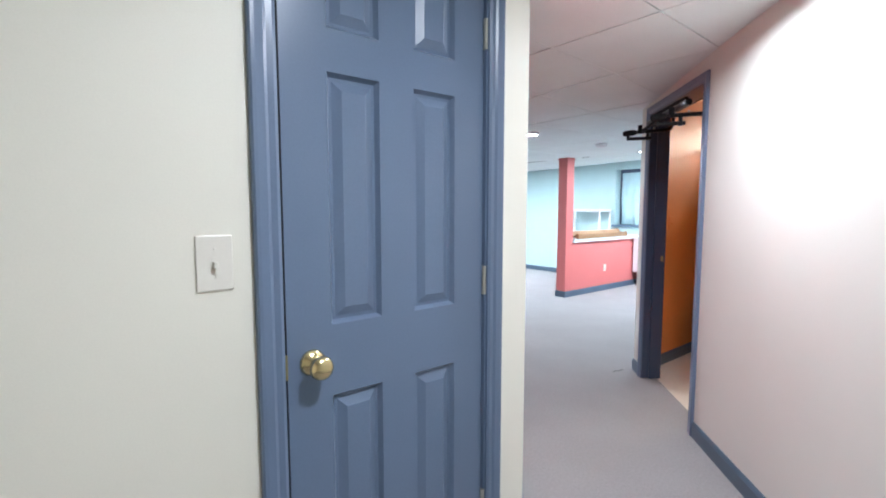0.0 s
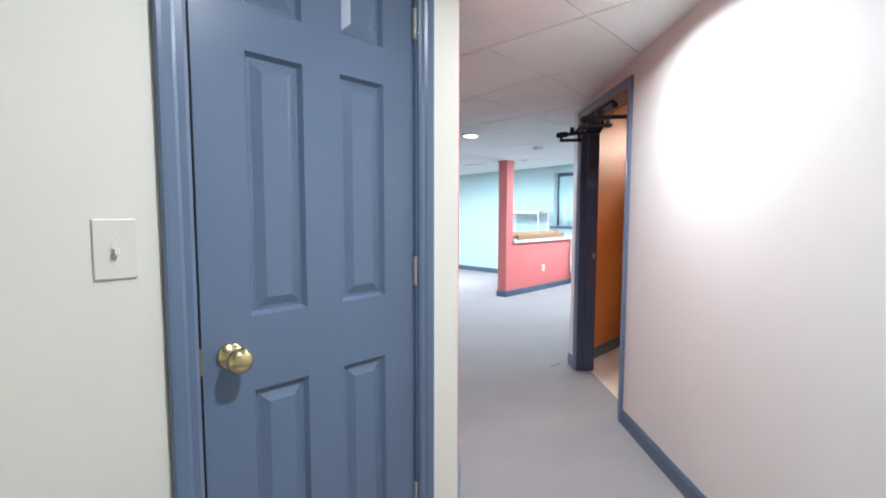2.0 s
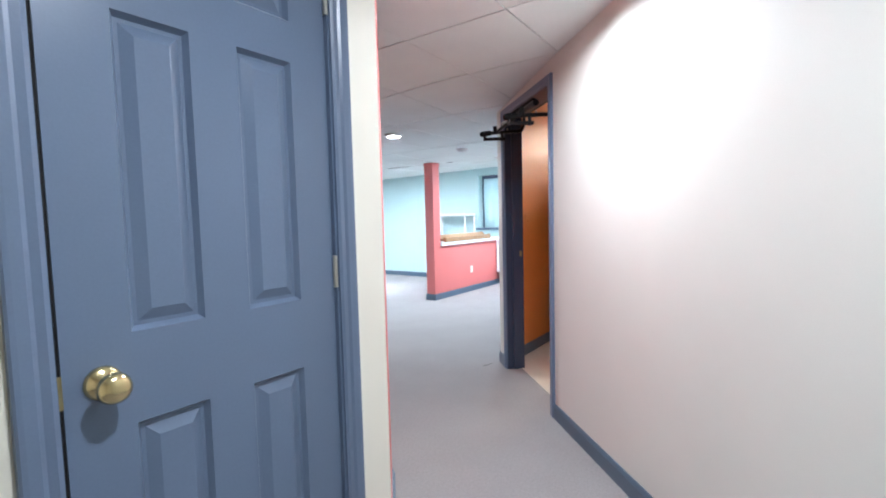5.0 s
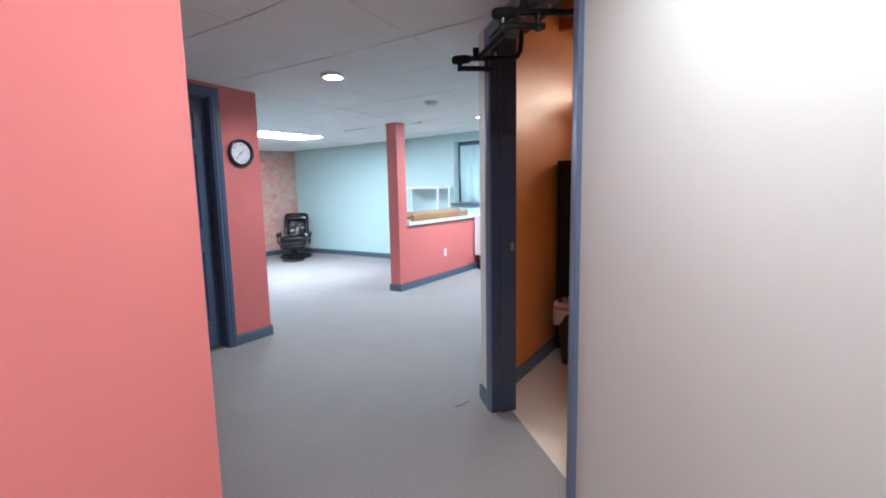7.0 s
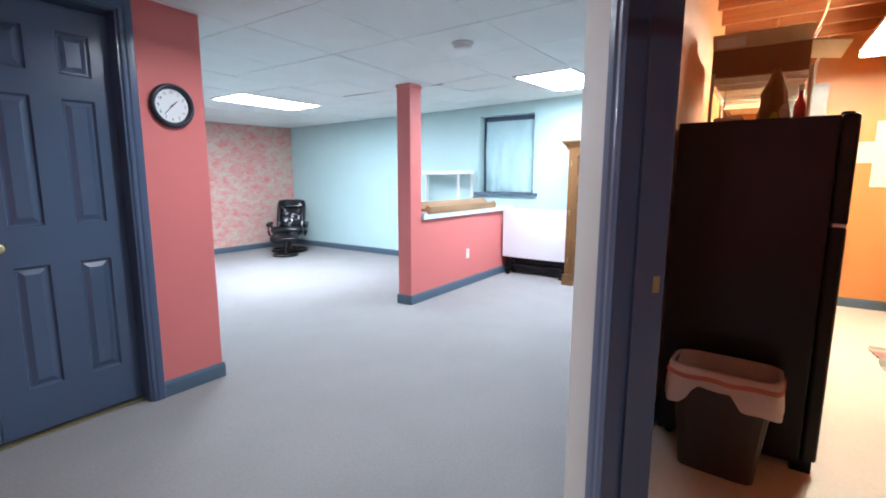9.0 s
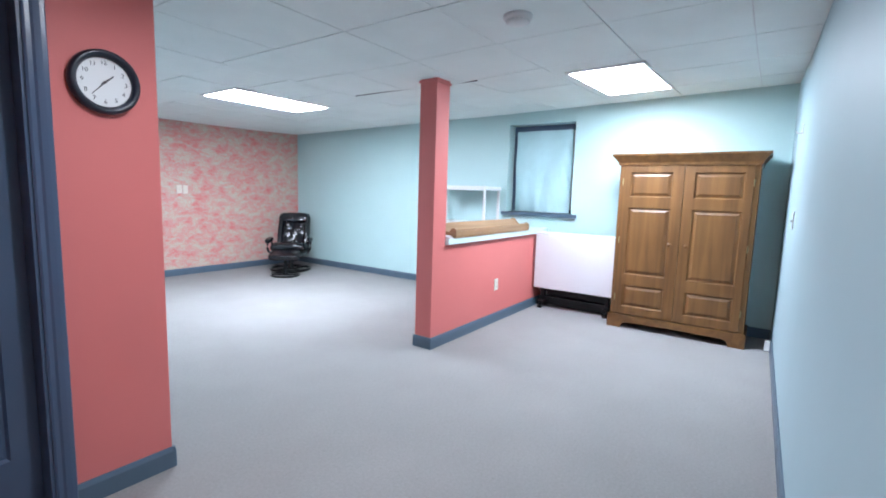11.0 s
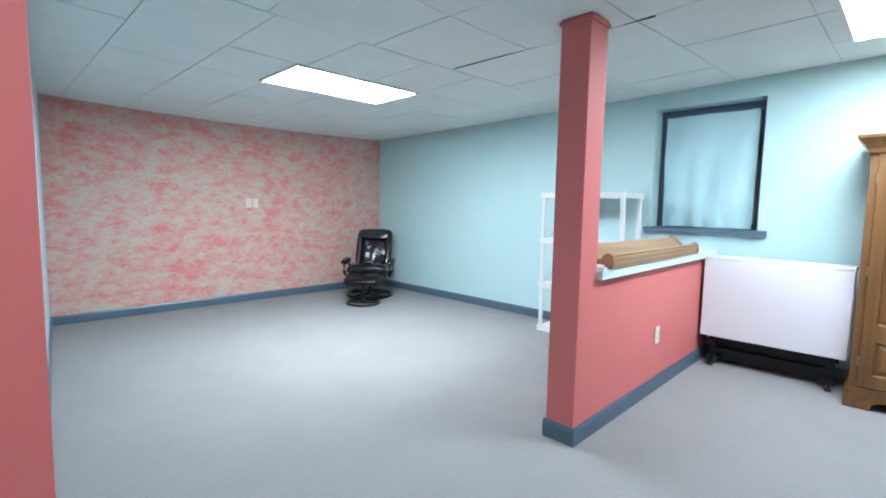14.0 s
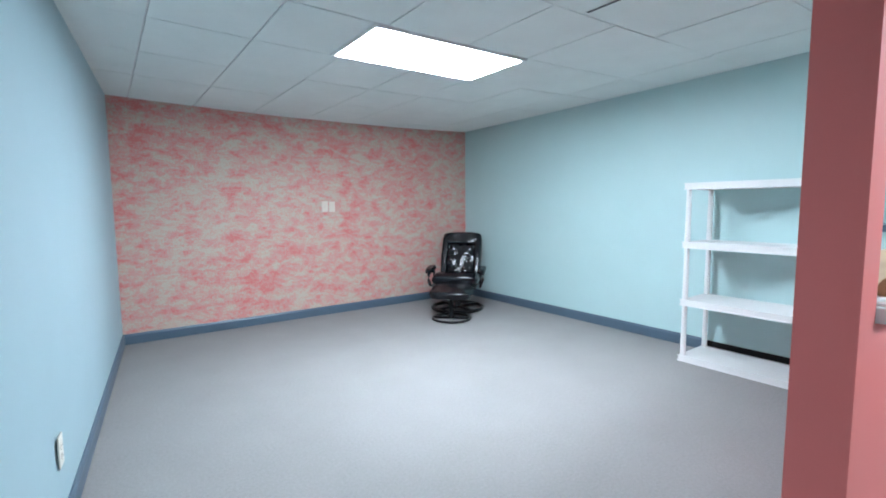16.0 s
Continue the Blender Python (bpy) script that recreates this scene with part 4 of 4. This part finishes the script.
for k, x in enumerate((0.040, 0.040 + DW + 0.004)):
    leaf = part("door", door_leaf(DW, 1.455, [(0.064, DW - 0.094) if k == 0 else (0.084, DW - 0.062)], PANEL_ROWS, 0.022), OAK, arm)
    leaf.location = (x, -0.012, 0.145)
    bm = bmesh.new()
    kx = DW - 0.075 if k == 0 else 0.060
    lathe(bm, [(0.009, 0.0), (0.008, 0.012), (0.016, 0.020), (0.020, 0.030), (0.016, 0.038), (0.004, 0.041)], 20, Matrix.Translation((kx, 0, 0.718)) @ flip)
    part("door_knob", bm, OAK, leaf, "turned oak knob", True)
    for z in (0.16, 0.73, 1.30):
        bm = bmesh.new()
        hx = -0.004 if k == 0 else DW + 0.004
        tube(bm, (hx, -0.004, z - 0.03), (hx, -0.004, z + 0.03), 0.005, 8)
        part("hinge", bm, DULL_BRASS, leaf, "small tarnished hinge")
bm = bmesh.new()
CR = [(0.0, 1.60), (0.012, 1.60), (0.016, 1.625), (0.030, 1.645), (0.052, 1.672), (0.066, 1.688), (0.069, 1.706), (0.0, 1.706)]
rows = []
for o, z in CR:
    rows.append([bm.verts.new(p) for p in ((-o, AD, z), (-o, -o - 0.012, z), (AW + o, -o - 0.012, z), (AW + o, AD, z))])
for a, b in zip(rows, rows[1:]):
    for k in range(3):
        bm.faces.new((a[k], a[k + 1], b[k + 1], b[k]))
box(bm, -0.05, -0.05, 1.685, AW + 0.05, AD, 1.705)
part("crown", bm, OAK_X, arm, "dark oak crown moulding")
bm = bmesh.new()
pl = [(-0.02, 0.0), (0.11, 0.0), (0.115, 0.03), (0.13, 0.05), (0.17, 0.062), (AW / 2, 0.068), (AW - 0.17, 0.062), (AW - 0.13, 0.05), (AW - 0.115, 0.03), (AW - 0.11, 0.0), (AW + 0.02, 0.0), (AW + 0.02, 0.115), (AW + 0.008, 0.135), (-0.008, 0.135), (-0.02, 0.115)]
prism(bm, pl, -0.02, 0.004)
for v in bm.verts:
    v.co = Vector((v.co.x, v.co.z, v.co.y))
for x in (-0.02, AW - 0.004):
    box(bm, x, 0.006, 0.0, x + 0.024, AD, 0.12)
part("plinth", bm, OAK_X, arm, "bracket-footed oak plinth")

# ---- utility room ----
fridge = thing("refrigerator", pose(4.30, 0.985, 0), "black top-freezer refrigerator beside the orange wall", "refrigerator")
part("body", boxes((0.0, 0.0, 0.03, 0.70, 0.575, 1.52), bevel=0.006), BLACK, fridge)
part("freezer_door", boxes((0.0, -0.06, 1.084, 0.70, -0.004, 1.523), bevel=0.012), BLACK, fridge)
part("fridge_door", boxes((0.0, -0.06, 0.05, 0.70, -0.004, 1.078), bevel=0.012), BLACK, fridge)
part("kick_plate", boxes((0.004, -0.045, -0.004, 0.696, 0.03, 0.048)), BLACK, fridge)
part("hinge_cap", boxes((0.01, -0.04, 1.521, 0.05, 0.0, 1.532), bevel=0.004), BLACK, fridge)
part("middle_hinge", boxes((-0.012, -0.05, 1.077, 0.05, -0.01, 1.092), bevel=0.002), STEEL, fridge, "bright steel hinge between the doors")
for z0, z1 in ((0.62, 1.04), (1.13, 1.40)):
    bm = bmesh.new()
    pipe(bm, [(0.64, -0.06, z0), (0.64, -0.068, z0 + 0.02), (0.64, -0.068, z1 - 0.02), (0.64, -0.06, z1)], 0.012)
    part("handle", bm, BLACK, fridge)
for x in (0.05, 0.65):
    bm = bmesh.new()
    tube(bm, (x, 0.52, 0.0), (x, 0.52, 0.03), 0.02, 12)
    part("foot", bm, BLACK, fridge)


def rounded(w, d, n=40, p=6.0):
    pts = []
    for k in range(n):
        a = 6.28319 * k / n
        c, s = math.cos(a), math.sin(a)
        q = (abs(c) ** p + abs(s) ** p) ** (-1 / p)
        pts.append((c * q * w / 2, s * q * d / 2))
    return pts


def loft(bm, rings_):
    made = [[bm.verts.new(p) for p in r] for r in rings_]
    for a, b in zip(made, made[1:]):
        for k in range(len(a)):
            bm.faces.new((a[k], a[(k + 1) % len(a)], b[(k + 1) % len(a)], b[k]))
    return made


bin_ = thing("waste_bin", pose(4.145, 1.288, -0.004, 0, 0, -4) @ Matrix.Diagonal((0.85, 1.0, 0.93, 1.0)), "brown plastic waste bin with a pale liner", "waste bin")
bm = bmesh.new()
rg = loft(bm, [[(x, y, z) for x, y in rounded(w, d)] for w, d, z in ((0.20, 0.29, 0.0), (0.27, 0.385, 0.485), (0.285, 0.40, 0.49), (0.285, 0.40, 0.505), (0.262, 0.376, 0.505), (0.19, 0.28, 0.02))])
bm.faces.new(rg[0][::-1])
bm.faces.new(rg[-1])
part("bucket", bm, BROWN, bin_)
bm = bmesh.new()
NB = 72
lines = []
for w, d, z, wav in ((0.235, 0.345, 0.36, 0.0), (0.25, 0.36, 0.44, 0.0), (0.262, 0.378, 0.507, 0.0), (0.275, 0.39, 0.514, 0.0), (0.298, 0.413, 0.507, 0.0), (0.308, 0.425, 0.47, 0.15), (0.314, 0.432, 0.425, 0.5), (0.318, 0.436, 0.385, 0.85), (0.316, 0.434, 0.365, 1.0)):
    rowp = []
    for k, (x, y) in enumerate(rounded(w, d, NB, 5.0)):
        a = 6.28319 * k / NB
        gap = min(1.0, max(0.0, (0.50 - abs(a - 3.04)) / 0.24))
        drop = wav * (0.085 * gap * gap * (3 - 2 * gap) - 0.022 + 0.008 * math.sin(7 * a + 1.0) + 0.01 * math.sin(2 * a + 0.4))
        pull = 1 + wav * 0.02 * math.sin(11 * a)
        rowp.append((x * pull, y * pull, z + drop))
    lines.append(rowp)
loft(bm, lines)
part("liner", bm, BAG, bin_, "pale translucent bin liner folded over the rim", True)
bm = bmesh.new()
loft(bm, [[(x, y, z + 0.004 * math.sin(9 * k / NB * 6.28)) for k, (x, y) in enumerate(rounded(w, d, NB, 5.0))] for w, d, z in ((0.311, 0.428, 0.484), (0.317, 0.434, 0.474), (0.316, 0.433, 0.462))])
part("drawstring", bm, material("red_drawstring", (0.42, 0.15, 0.12), 0.5), bin_, "red drawstring band")

plate(pose(3.63, 1.59, 1.26), "orange-painted light switch on the orange wall", "switch", mat=ORANGE)

wire = thing("wire_rack", pose(5.12, 1.05, 0), "chrome wire storage rack behind the refrigerator", "wire rack")
for x in (0.0, 0.85):
    for y in (0.0, 0.46):
        bm = bmesh.new()
        tube(bm, (x, y, 0.0), (x, y, 1.875), 0.011, 10)
        part("post", bm, STEEL, wire)
bm = bmesh.new()
tube(bm, (0, 0, 0), (0, 0.46, 0), 0.0025, 5)
WIRE = bpy.data.meshes.new("wire")
bm.to_mesh(WIRE)
bm.free()
WIRE.materials.append(STEEL)
for z in (0.3, 1.05, 1.60, 1.84):
    bm = bmesh.new()
    for y in (0.0, 0.46):
        tube(bm, (0, y, z), (0.85, y, z), 0.005, 6)
        tube(bm, (0, y, z - 0.03), (0.85, y, z - 0.03), 0.005, 6)
    for x in (0.0, 0.85):
        tube(bm, (x, 0, z), (x, 0.46, z), 0.005, 6)
        tube(bm, (x, 0, z - 0.03), (x, 0.46, z - 0.03), 0.005, 6)
        pts = []
        for k in range(24):
            pts.append((x, 0.46 * k / 23, z - 0.03 * (k % 2)))
        pipe(bm, pts, 0.0045, 5)
    tier = part("wire_shelf", bm, STEEL, wire)
    for k in range(1, 20):
        w = new("wire", WIRE)
        w.parent = tier
        w.location = (0.85 * k / 20, 0, z + 0.004)


def carton(m, w, d, h, label, flaps=True):
    ob = thing("cardboard_box", m, label, "cardboard box", "cartons in the utility room")
    bm = bmesh.new()
    rg = loft(bm, [[(o, o, z), (w - o, o, z), (w - o, d - o, z), (o, d - o, z)] for o, z in ((0, 0), (0, h), (0.006, h), (0.006, 0.006))])
    bm.faces.new(rg[0][::-1])
    bm.faces.new(rg[-1])
    part("shell", bm, CARD, ob)
    if flaps:
        bm = boxes((-0.095, 0.0, -0.003, 0.0, d, 0.003))
        bmesh.ops.transform(bm, matrix=Matrix.Translation((0, 0, h)) @ Matrix.Rotation(radians(46), 4, "Y"), verts=bm.verts)
        part("flap", bm, CARD_LIT, ob)
        bm = boxes((0.0, -0.17, -0.003, w, 0.0, 0.003))
        bmesh.ops.transform(bm, matrix=Matrix.Translation((0, 0, h)) @ Matrix.Rotation(radians(8), 4, "X"), verts=bm.verts)
        part("flap", bm, CARD_LIT, ob)
    return ob


cb = carton(pose(5.13, 1.06, 1.852), 0.45, 0.46, 0.155, "open brown cardboard box on the wire rack")
part("shipping_label", boxes((-0.07, 0.30, -0.0075, -0.015, 0.44, -0.0035)), WHITE, cb, "white shipping label").matrix_local = Matrix.Translation((0, 0, 0.155)) @ Matrix.Rotation(radians(46), 4, "Y")
bm = boxes((0.0, -0.004, 0.0, 0.10, 0.0, 0.075))
bmesh.ops.transform(bm, matrix=Matrix.Translation((0.0, 0.0, 0.155)) @ Matrix.Rotation(radians(24), 4, "X"), verts=bm.verts)
part("corner_flap", bm, CARD, cb, "small torn flap catching the light")
lumber = thing("wall_shelf", pose(7.41, 1.06, 1.955), "pale wooden shelf fixed in the utility room's corner", "shelf")
PALE_PINE = wood("pale_pine", (0.80, 0.64, 0.40), (0.68, 0.50, 0.28), 0.6, 1, 0.0)
part("shelf_plank", boxes((0, 0, 0, 0.515, 0.525, 0.018), bevel=0.002), PALE_PINE, lumber)
for y in (0.02, 0.48):
    bm = bmesh.new()
    prism(bm, [(0.20, -0.001), (0.515, -0.001), (0.515, -0.22), (0.49, -0.22)], y, y + 0.02)
    for v in bm.verts:
        v.co = Vector((v.co.x, v.co.z, v.co.y))
    part("bracket", bm, PALE_PINE, lumber)
z = 1.973
for k, (h, dx, dy) in enumerate(((0.034, 0.0, 0.0), (0.028, 0.03, 0.02), (0.036, 0.01, 0.0), (0.024, 0.05, 0.015), (0.036, 0.0, 0.03), (0.03, 0.02, 0.0), (0.034, 0.04, 0.01))):
    bd = thing("lumber_board", pose(7.42 + dx, 1.075 + dy, z), "pale pine board stacked on the corner shelf", "board", "stacked boards")
    part("plank", boxes((0, 0, 0, 0.37, 0.50 - dy, h - 0.004), bevel=0.003), PALE_PINE, bd)
    z += h - 0.004
pouch = thing("paper_bag", pose(4.62, 1.21, 1.526, 0, 0, 20), "crumpled brown paper bag on the refrigerator", "bag")
bm = bmesh.new()
loft_r = [[(x + lean, y, z) for x, y in rounded(w, d, 24, 3.0)] for w, d, z, lean in ((0.09, 0.125, 0.0, 0), (0.10, 0.13, 0.05, 0.004), (0.085, 0.115, 0.09, 0.0), (0.07, 0.095, 0.14, 0.0), (0.045, 0.06, 0.195, -0.008), (0.022, 0.022, 0.245, -0.015))]
rg = loft(bm, loft_r)
bm.faces.new(rg[0][::-1])
bm.faces.new(rg[-1])
for v in bm.verts:
    v.co += Vector((noise.noise(v.co * 26), noise.noise(v.co * 26 + Vector((5, 0, 0))), 0)) * 0.022 if v.co.z > 0.01 else Vector()
part("sack", bm, material("brown_paper", (0.30, 0.17, 0.08), 0.8, var=0.15, scale=20), pouch)
for name, c, dy, w, hh in (("green_wrapper", (0.45, 0.55, 0.06), 0.012, 0.035, 0.05), ("white_wrapper", (0.78, 0.72, 0.66), -0.03, 0.04, 0.085)):
    bm = bmesh.new()
    cushion(bm, 0.02, w, hh, pose(-0.052, dy, hh / 2), 3.0, 4)
    for v in bm.verts:
        v.co += Vector((noise.noise(v.co * 40), noise.noise(v.co * 40 + Vector((2, 0, 0))), 0)) * 0.008
    part(name, bm, material(name, c, 0.4, var=0.15, scale=30), pouch, "bright wrapper showing through the torn bag")
bottle = thing("red_bottle", pose(4.66, 1.105, 1.526), "small red plastic bottle on the refrigerator", "bottle")
bm = bmesh.new()
lathe(bm, [(0.022, 0.0), (0.024, 0.008), (0.024, 0.08), (0.018, 0.105), (0.010, 0.12), (0.010, 0.15)], 20)
part("flask", bm, RED, bottle, smooth=True)
bm = bmesh.new()
lathe(bm, [(0.013, 0.15), (0.013, 0.172), (0.010, 0.175)], 16)
part("cap", bm, WHITE, bottle)
# Flat white cylinder standing in for a low stack of papers
jar = thing("paper_stack", pose(4.50, 1.38, 1.526), "low white disc for a stack of papers on the refrigerator", "tin")
bm = bmesh.new()
lathe(bm, [(0.06, 0.0), (0.062, 0.003), (0.062, 0.022), (0.058, 0.026)], 24)
part("can", bm, WHITE, jar)

panel = thing("electrical_panel", pose(7.93, 1.14, 1.20, 0, 0, -90), "grey steel breaker panel on the orange wall", "breaker panel")
GREY = material("grey_enamel", (0.15, 0.16, 0.145), 0.28, var=0.04)
part("cabinet", boxes((0.0, -0.08, 0.0, 0.40, 0.0, 1.0), bevel=0.004), GREY, panel)
part("door", boxes((0.02, -0.09, 0.12, 0.38, -0.0805, 0.96), bevel=0.003), GREY, panel)
part("latch", boxes((0.34, -0.098, 0.52, 0.365, -0.0905, 0.58), bevel=0.002), STEEL, panel)
for x in (0.07, 0.17, 0.28):
    bm = bmesh.new()
    pipe(bm, [(x, -0.04, 1.0), (x, -0.04, 1.2), (x + 0.06, -0.04, 1.38), (x + 0.1, -0.04, 1.5)], 0.012)
    part("conduit", bm, PALE, panel, "pale cable rising to the joists")
for y0, y1, z0, z1 in ((-0.15, 0.34, 1.20, 1.82), (0.34, 0.53, 1.43, 1.63)):
    tagged(part("wall_patch", boxes((7.926, y0, z0, 7.9285, y1, z1)), PALE), "unpainted pale patch on the orange wall", "wall patch", kind="structure")

tote = thing("green_bin", pose(7.42, -0.06, 0, 0, 0, 0), "dark green plastic tote bin by the orange wall", "storage bin")
bm = bmesh.new()
rg = loft(bm, [[(x, y, z) for x, y in rounded(w, d)] for w, d, z in ((0.30, 0.36, 0.0), (0.38, 0.46, 0.5), (0.42, 0.50, 0.505), (0.42, 0.50, 0.53), (0.36, 0.44, 0.53), (0.28, 0.34, 0.02))])
bm.faces.new(rg[0][::-1])
bm.faces.new(rg[-1])
part("tub", bm, GREEN, tote)
for k in range(6):
    y = -0.15 + k * 0.06
    part("rib", boxes((-0.184, y - 0.008, 0.10, -0.166, y + 0.008, 0.44), bevel=0.003), GREEN, tote)
for name, mt, px, py, sz, lab in (("folded_cloth", PURPLE, 7.40, 0.02, 0.16, "crumpled purple cloth heaped on the tote bin"), ("dark_bag", RUBBER, 7.36, 0.10, 0.12, "crumpled black bag over the tote's rim")):
    heap = thing(name, pose(px, py, 0.53), lab, "cloth")
    bm = bmesh.new()
    cushion(bm, sz * 2, sz * 2, sz, pose(0, 0, sz / 2 - 0.01), 2.4, 9)
    for v in bm.verts:
        v.co += Vector((noise.noise(v.co * 14), noise.noise(v.co * 14 + Vector((3, 1, 0))), noise.noise(v.co * 14 + Vector((0, 7, 2))))) * 0.03
    part("crumpled_sheet", bm, mt, heap, smooth=True)

rug = thing("striped_rug", pose(5.50, -0.35, -0.004), "flat woven rug with red, grey and green stripes", "rug")
cols = [material("rug_" + n, c, 0.95, var=0.2, grain=300, bump=0.6) for n, c in (("red", (0.36, 0.19, 0.165)), ("grey", (0.29, 0.275, 0.25)), ("green", (0.22, 0.25, 0.20)), ("sand", (0.38, 0.34, 0.28)))]
for k in range(15):
    a, b = random.uniform(-0.012, 0.012), random.uniform(-0.015, 0.015)
    part("stripe", boxes((k * 0.07, a, 0.0, k * 0.07 + 0.0695, 0.77 + b, 0.008)), cols[(k * 7 + k // 3) % 4], rug)

for k in range(9):
    x = 3.98 + k * 0.4075
    js = part("joist", boxes((x, -2.1, 2.50, x + 0.04, 1.59, 2.72)), JOIST)
    tagged(js, "orange painted wooden ceiling joist", "joist", kind="structure")
cable = thing("ceiling_cable", pose(0, 0, 0), "pale electrical cable stapled under the joists", "cable")
bm = bmesh.new()
pipe(bm, [(5.1 + 0.1 * k, 0.94 + 0.012 * math.sin(k * 0.33), 2.492) for k in range(28)], 0.007, 8)
part("sheath", bm, PALE, cable, smooth=True)
for k in (4, 6):
    for y, lift in ((1.2, 1), (0.45, -1)):
        x = 3.98 + k * 0.4075 + 0.04
        bm = bmesh.new()
        for a, b in ((2.53, 2.70), (2.70, 2.53)):
            tube(bm, (x, y, a), (x + 0.3675, y + 0.02, b), 0.012, 6)
        tagged(part("joist_bridging", bm, JOIST), "crossed wooden bridging between two joists", "joist bridging", kind="structure")
shop = thing("shop_light", pose(5.52, 0.47, 2.335), "lit four-tube fluorescent light hung under the joists", "ceiling light")
part("tray", boxes((0.0, -0.15, 0.0, 1.72, 0.15, 0.03), (0.0, -0.15, -0.05, 0.012, 0.15, 0.0), (1.708, -0.15, -0.05, 1.72, 0.15, 0.0)), WHITE, shop)
for y in (-0.11, -0.037, 0.037, 0.11):
    bm = bmesh.new()
    tube(bm, (0.014, y, -0.03), (1.706, y, -0.03), 0.019, 14)
    part("tube", bm, WARM, shop)
for x in (0.2, 1.5):
    bm = bmesh.new()
    tube(bm, (x, 0, 0.03), (x, 0, 0.168), 0.004, 6)
    part("hanger", bm, STEEL, shop)

thread = thing("carpet_thread", pose(3.165, 1.72, 0, 0, 0, 12), "frayed grey carpet thread by the doorway", "thread")
bm = bmesh.new()
pipe(bm, [(0, 0, 0.002), (-0.03, 0.02, 0.006), (-0.055, 0.015, 0.003), (-0.085, 0.045, 0.007), (-0.11, 0.05, 0.002)], 0.0022, 6)
part("yarn", bm, material("dark_yarn", (0.10, 0.10, 0.10), 0.9), thread)
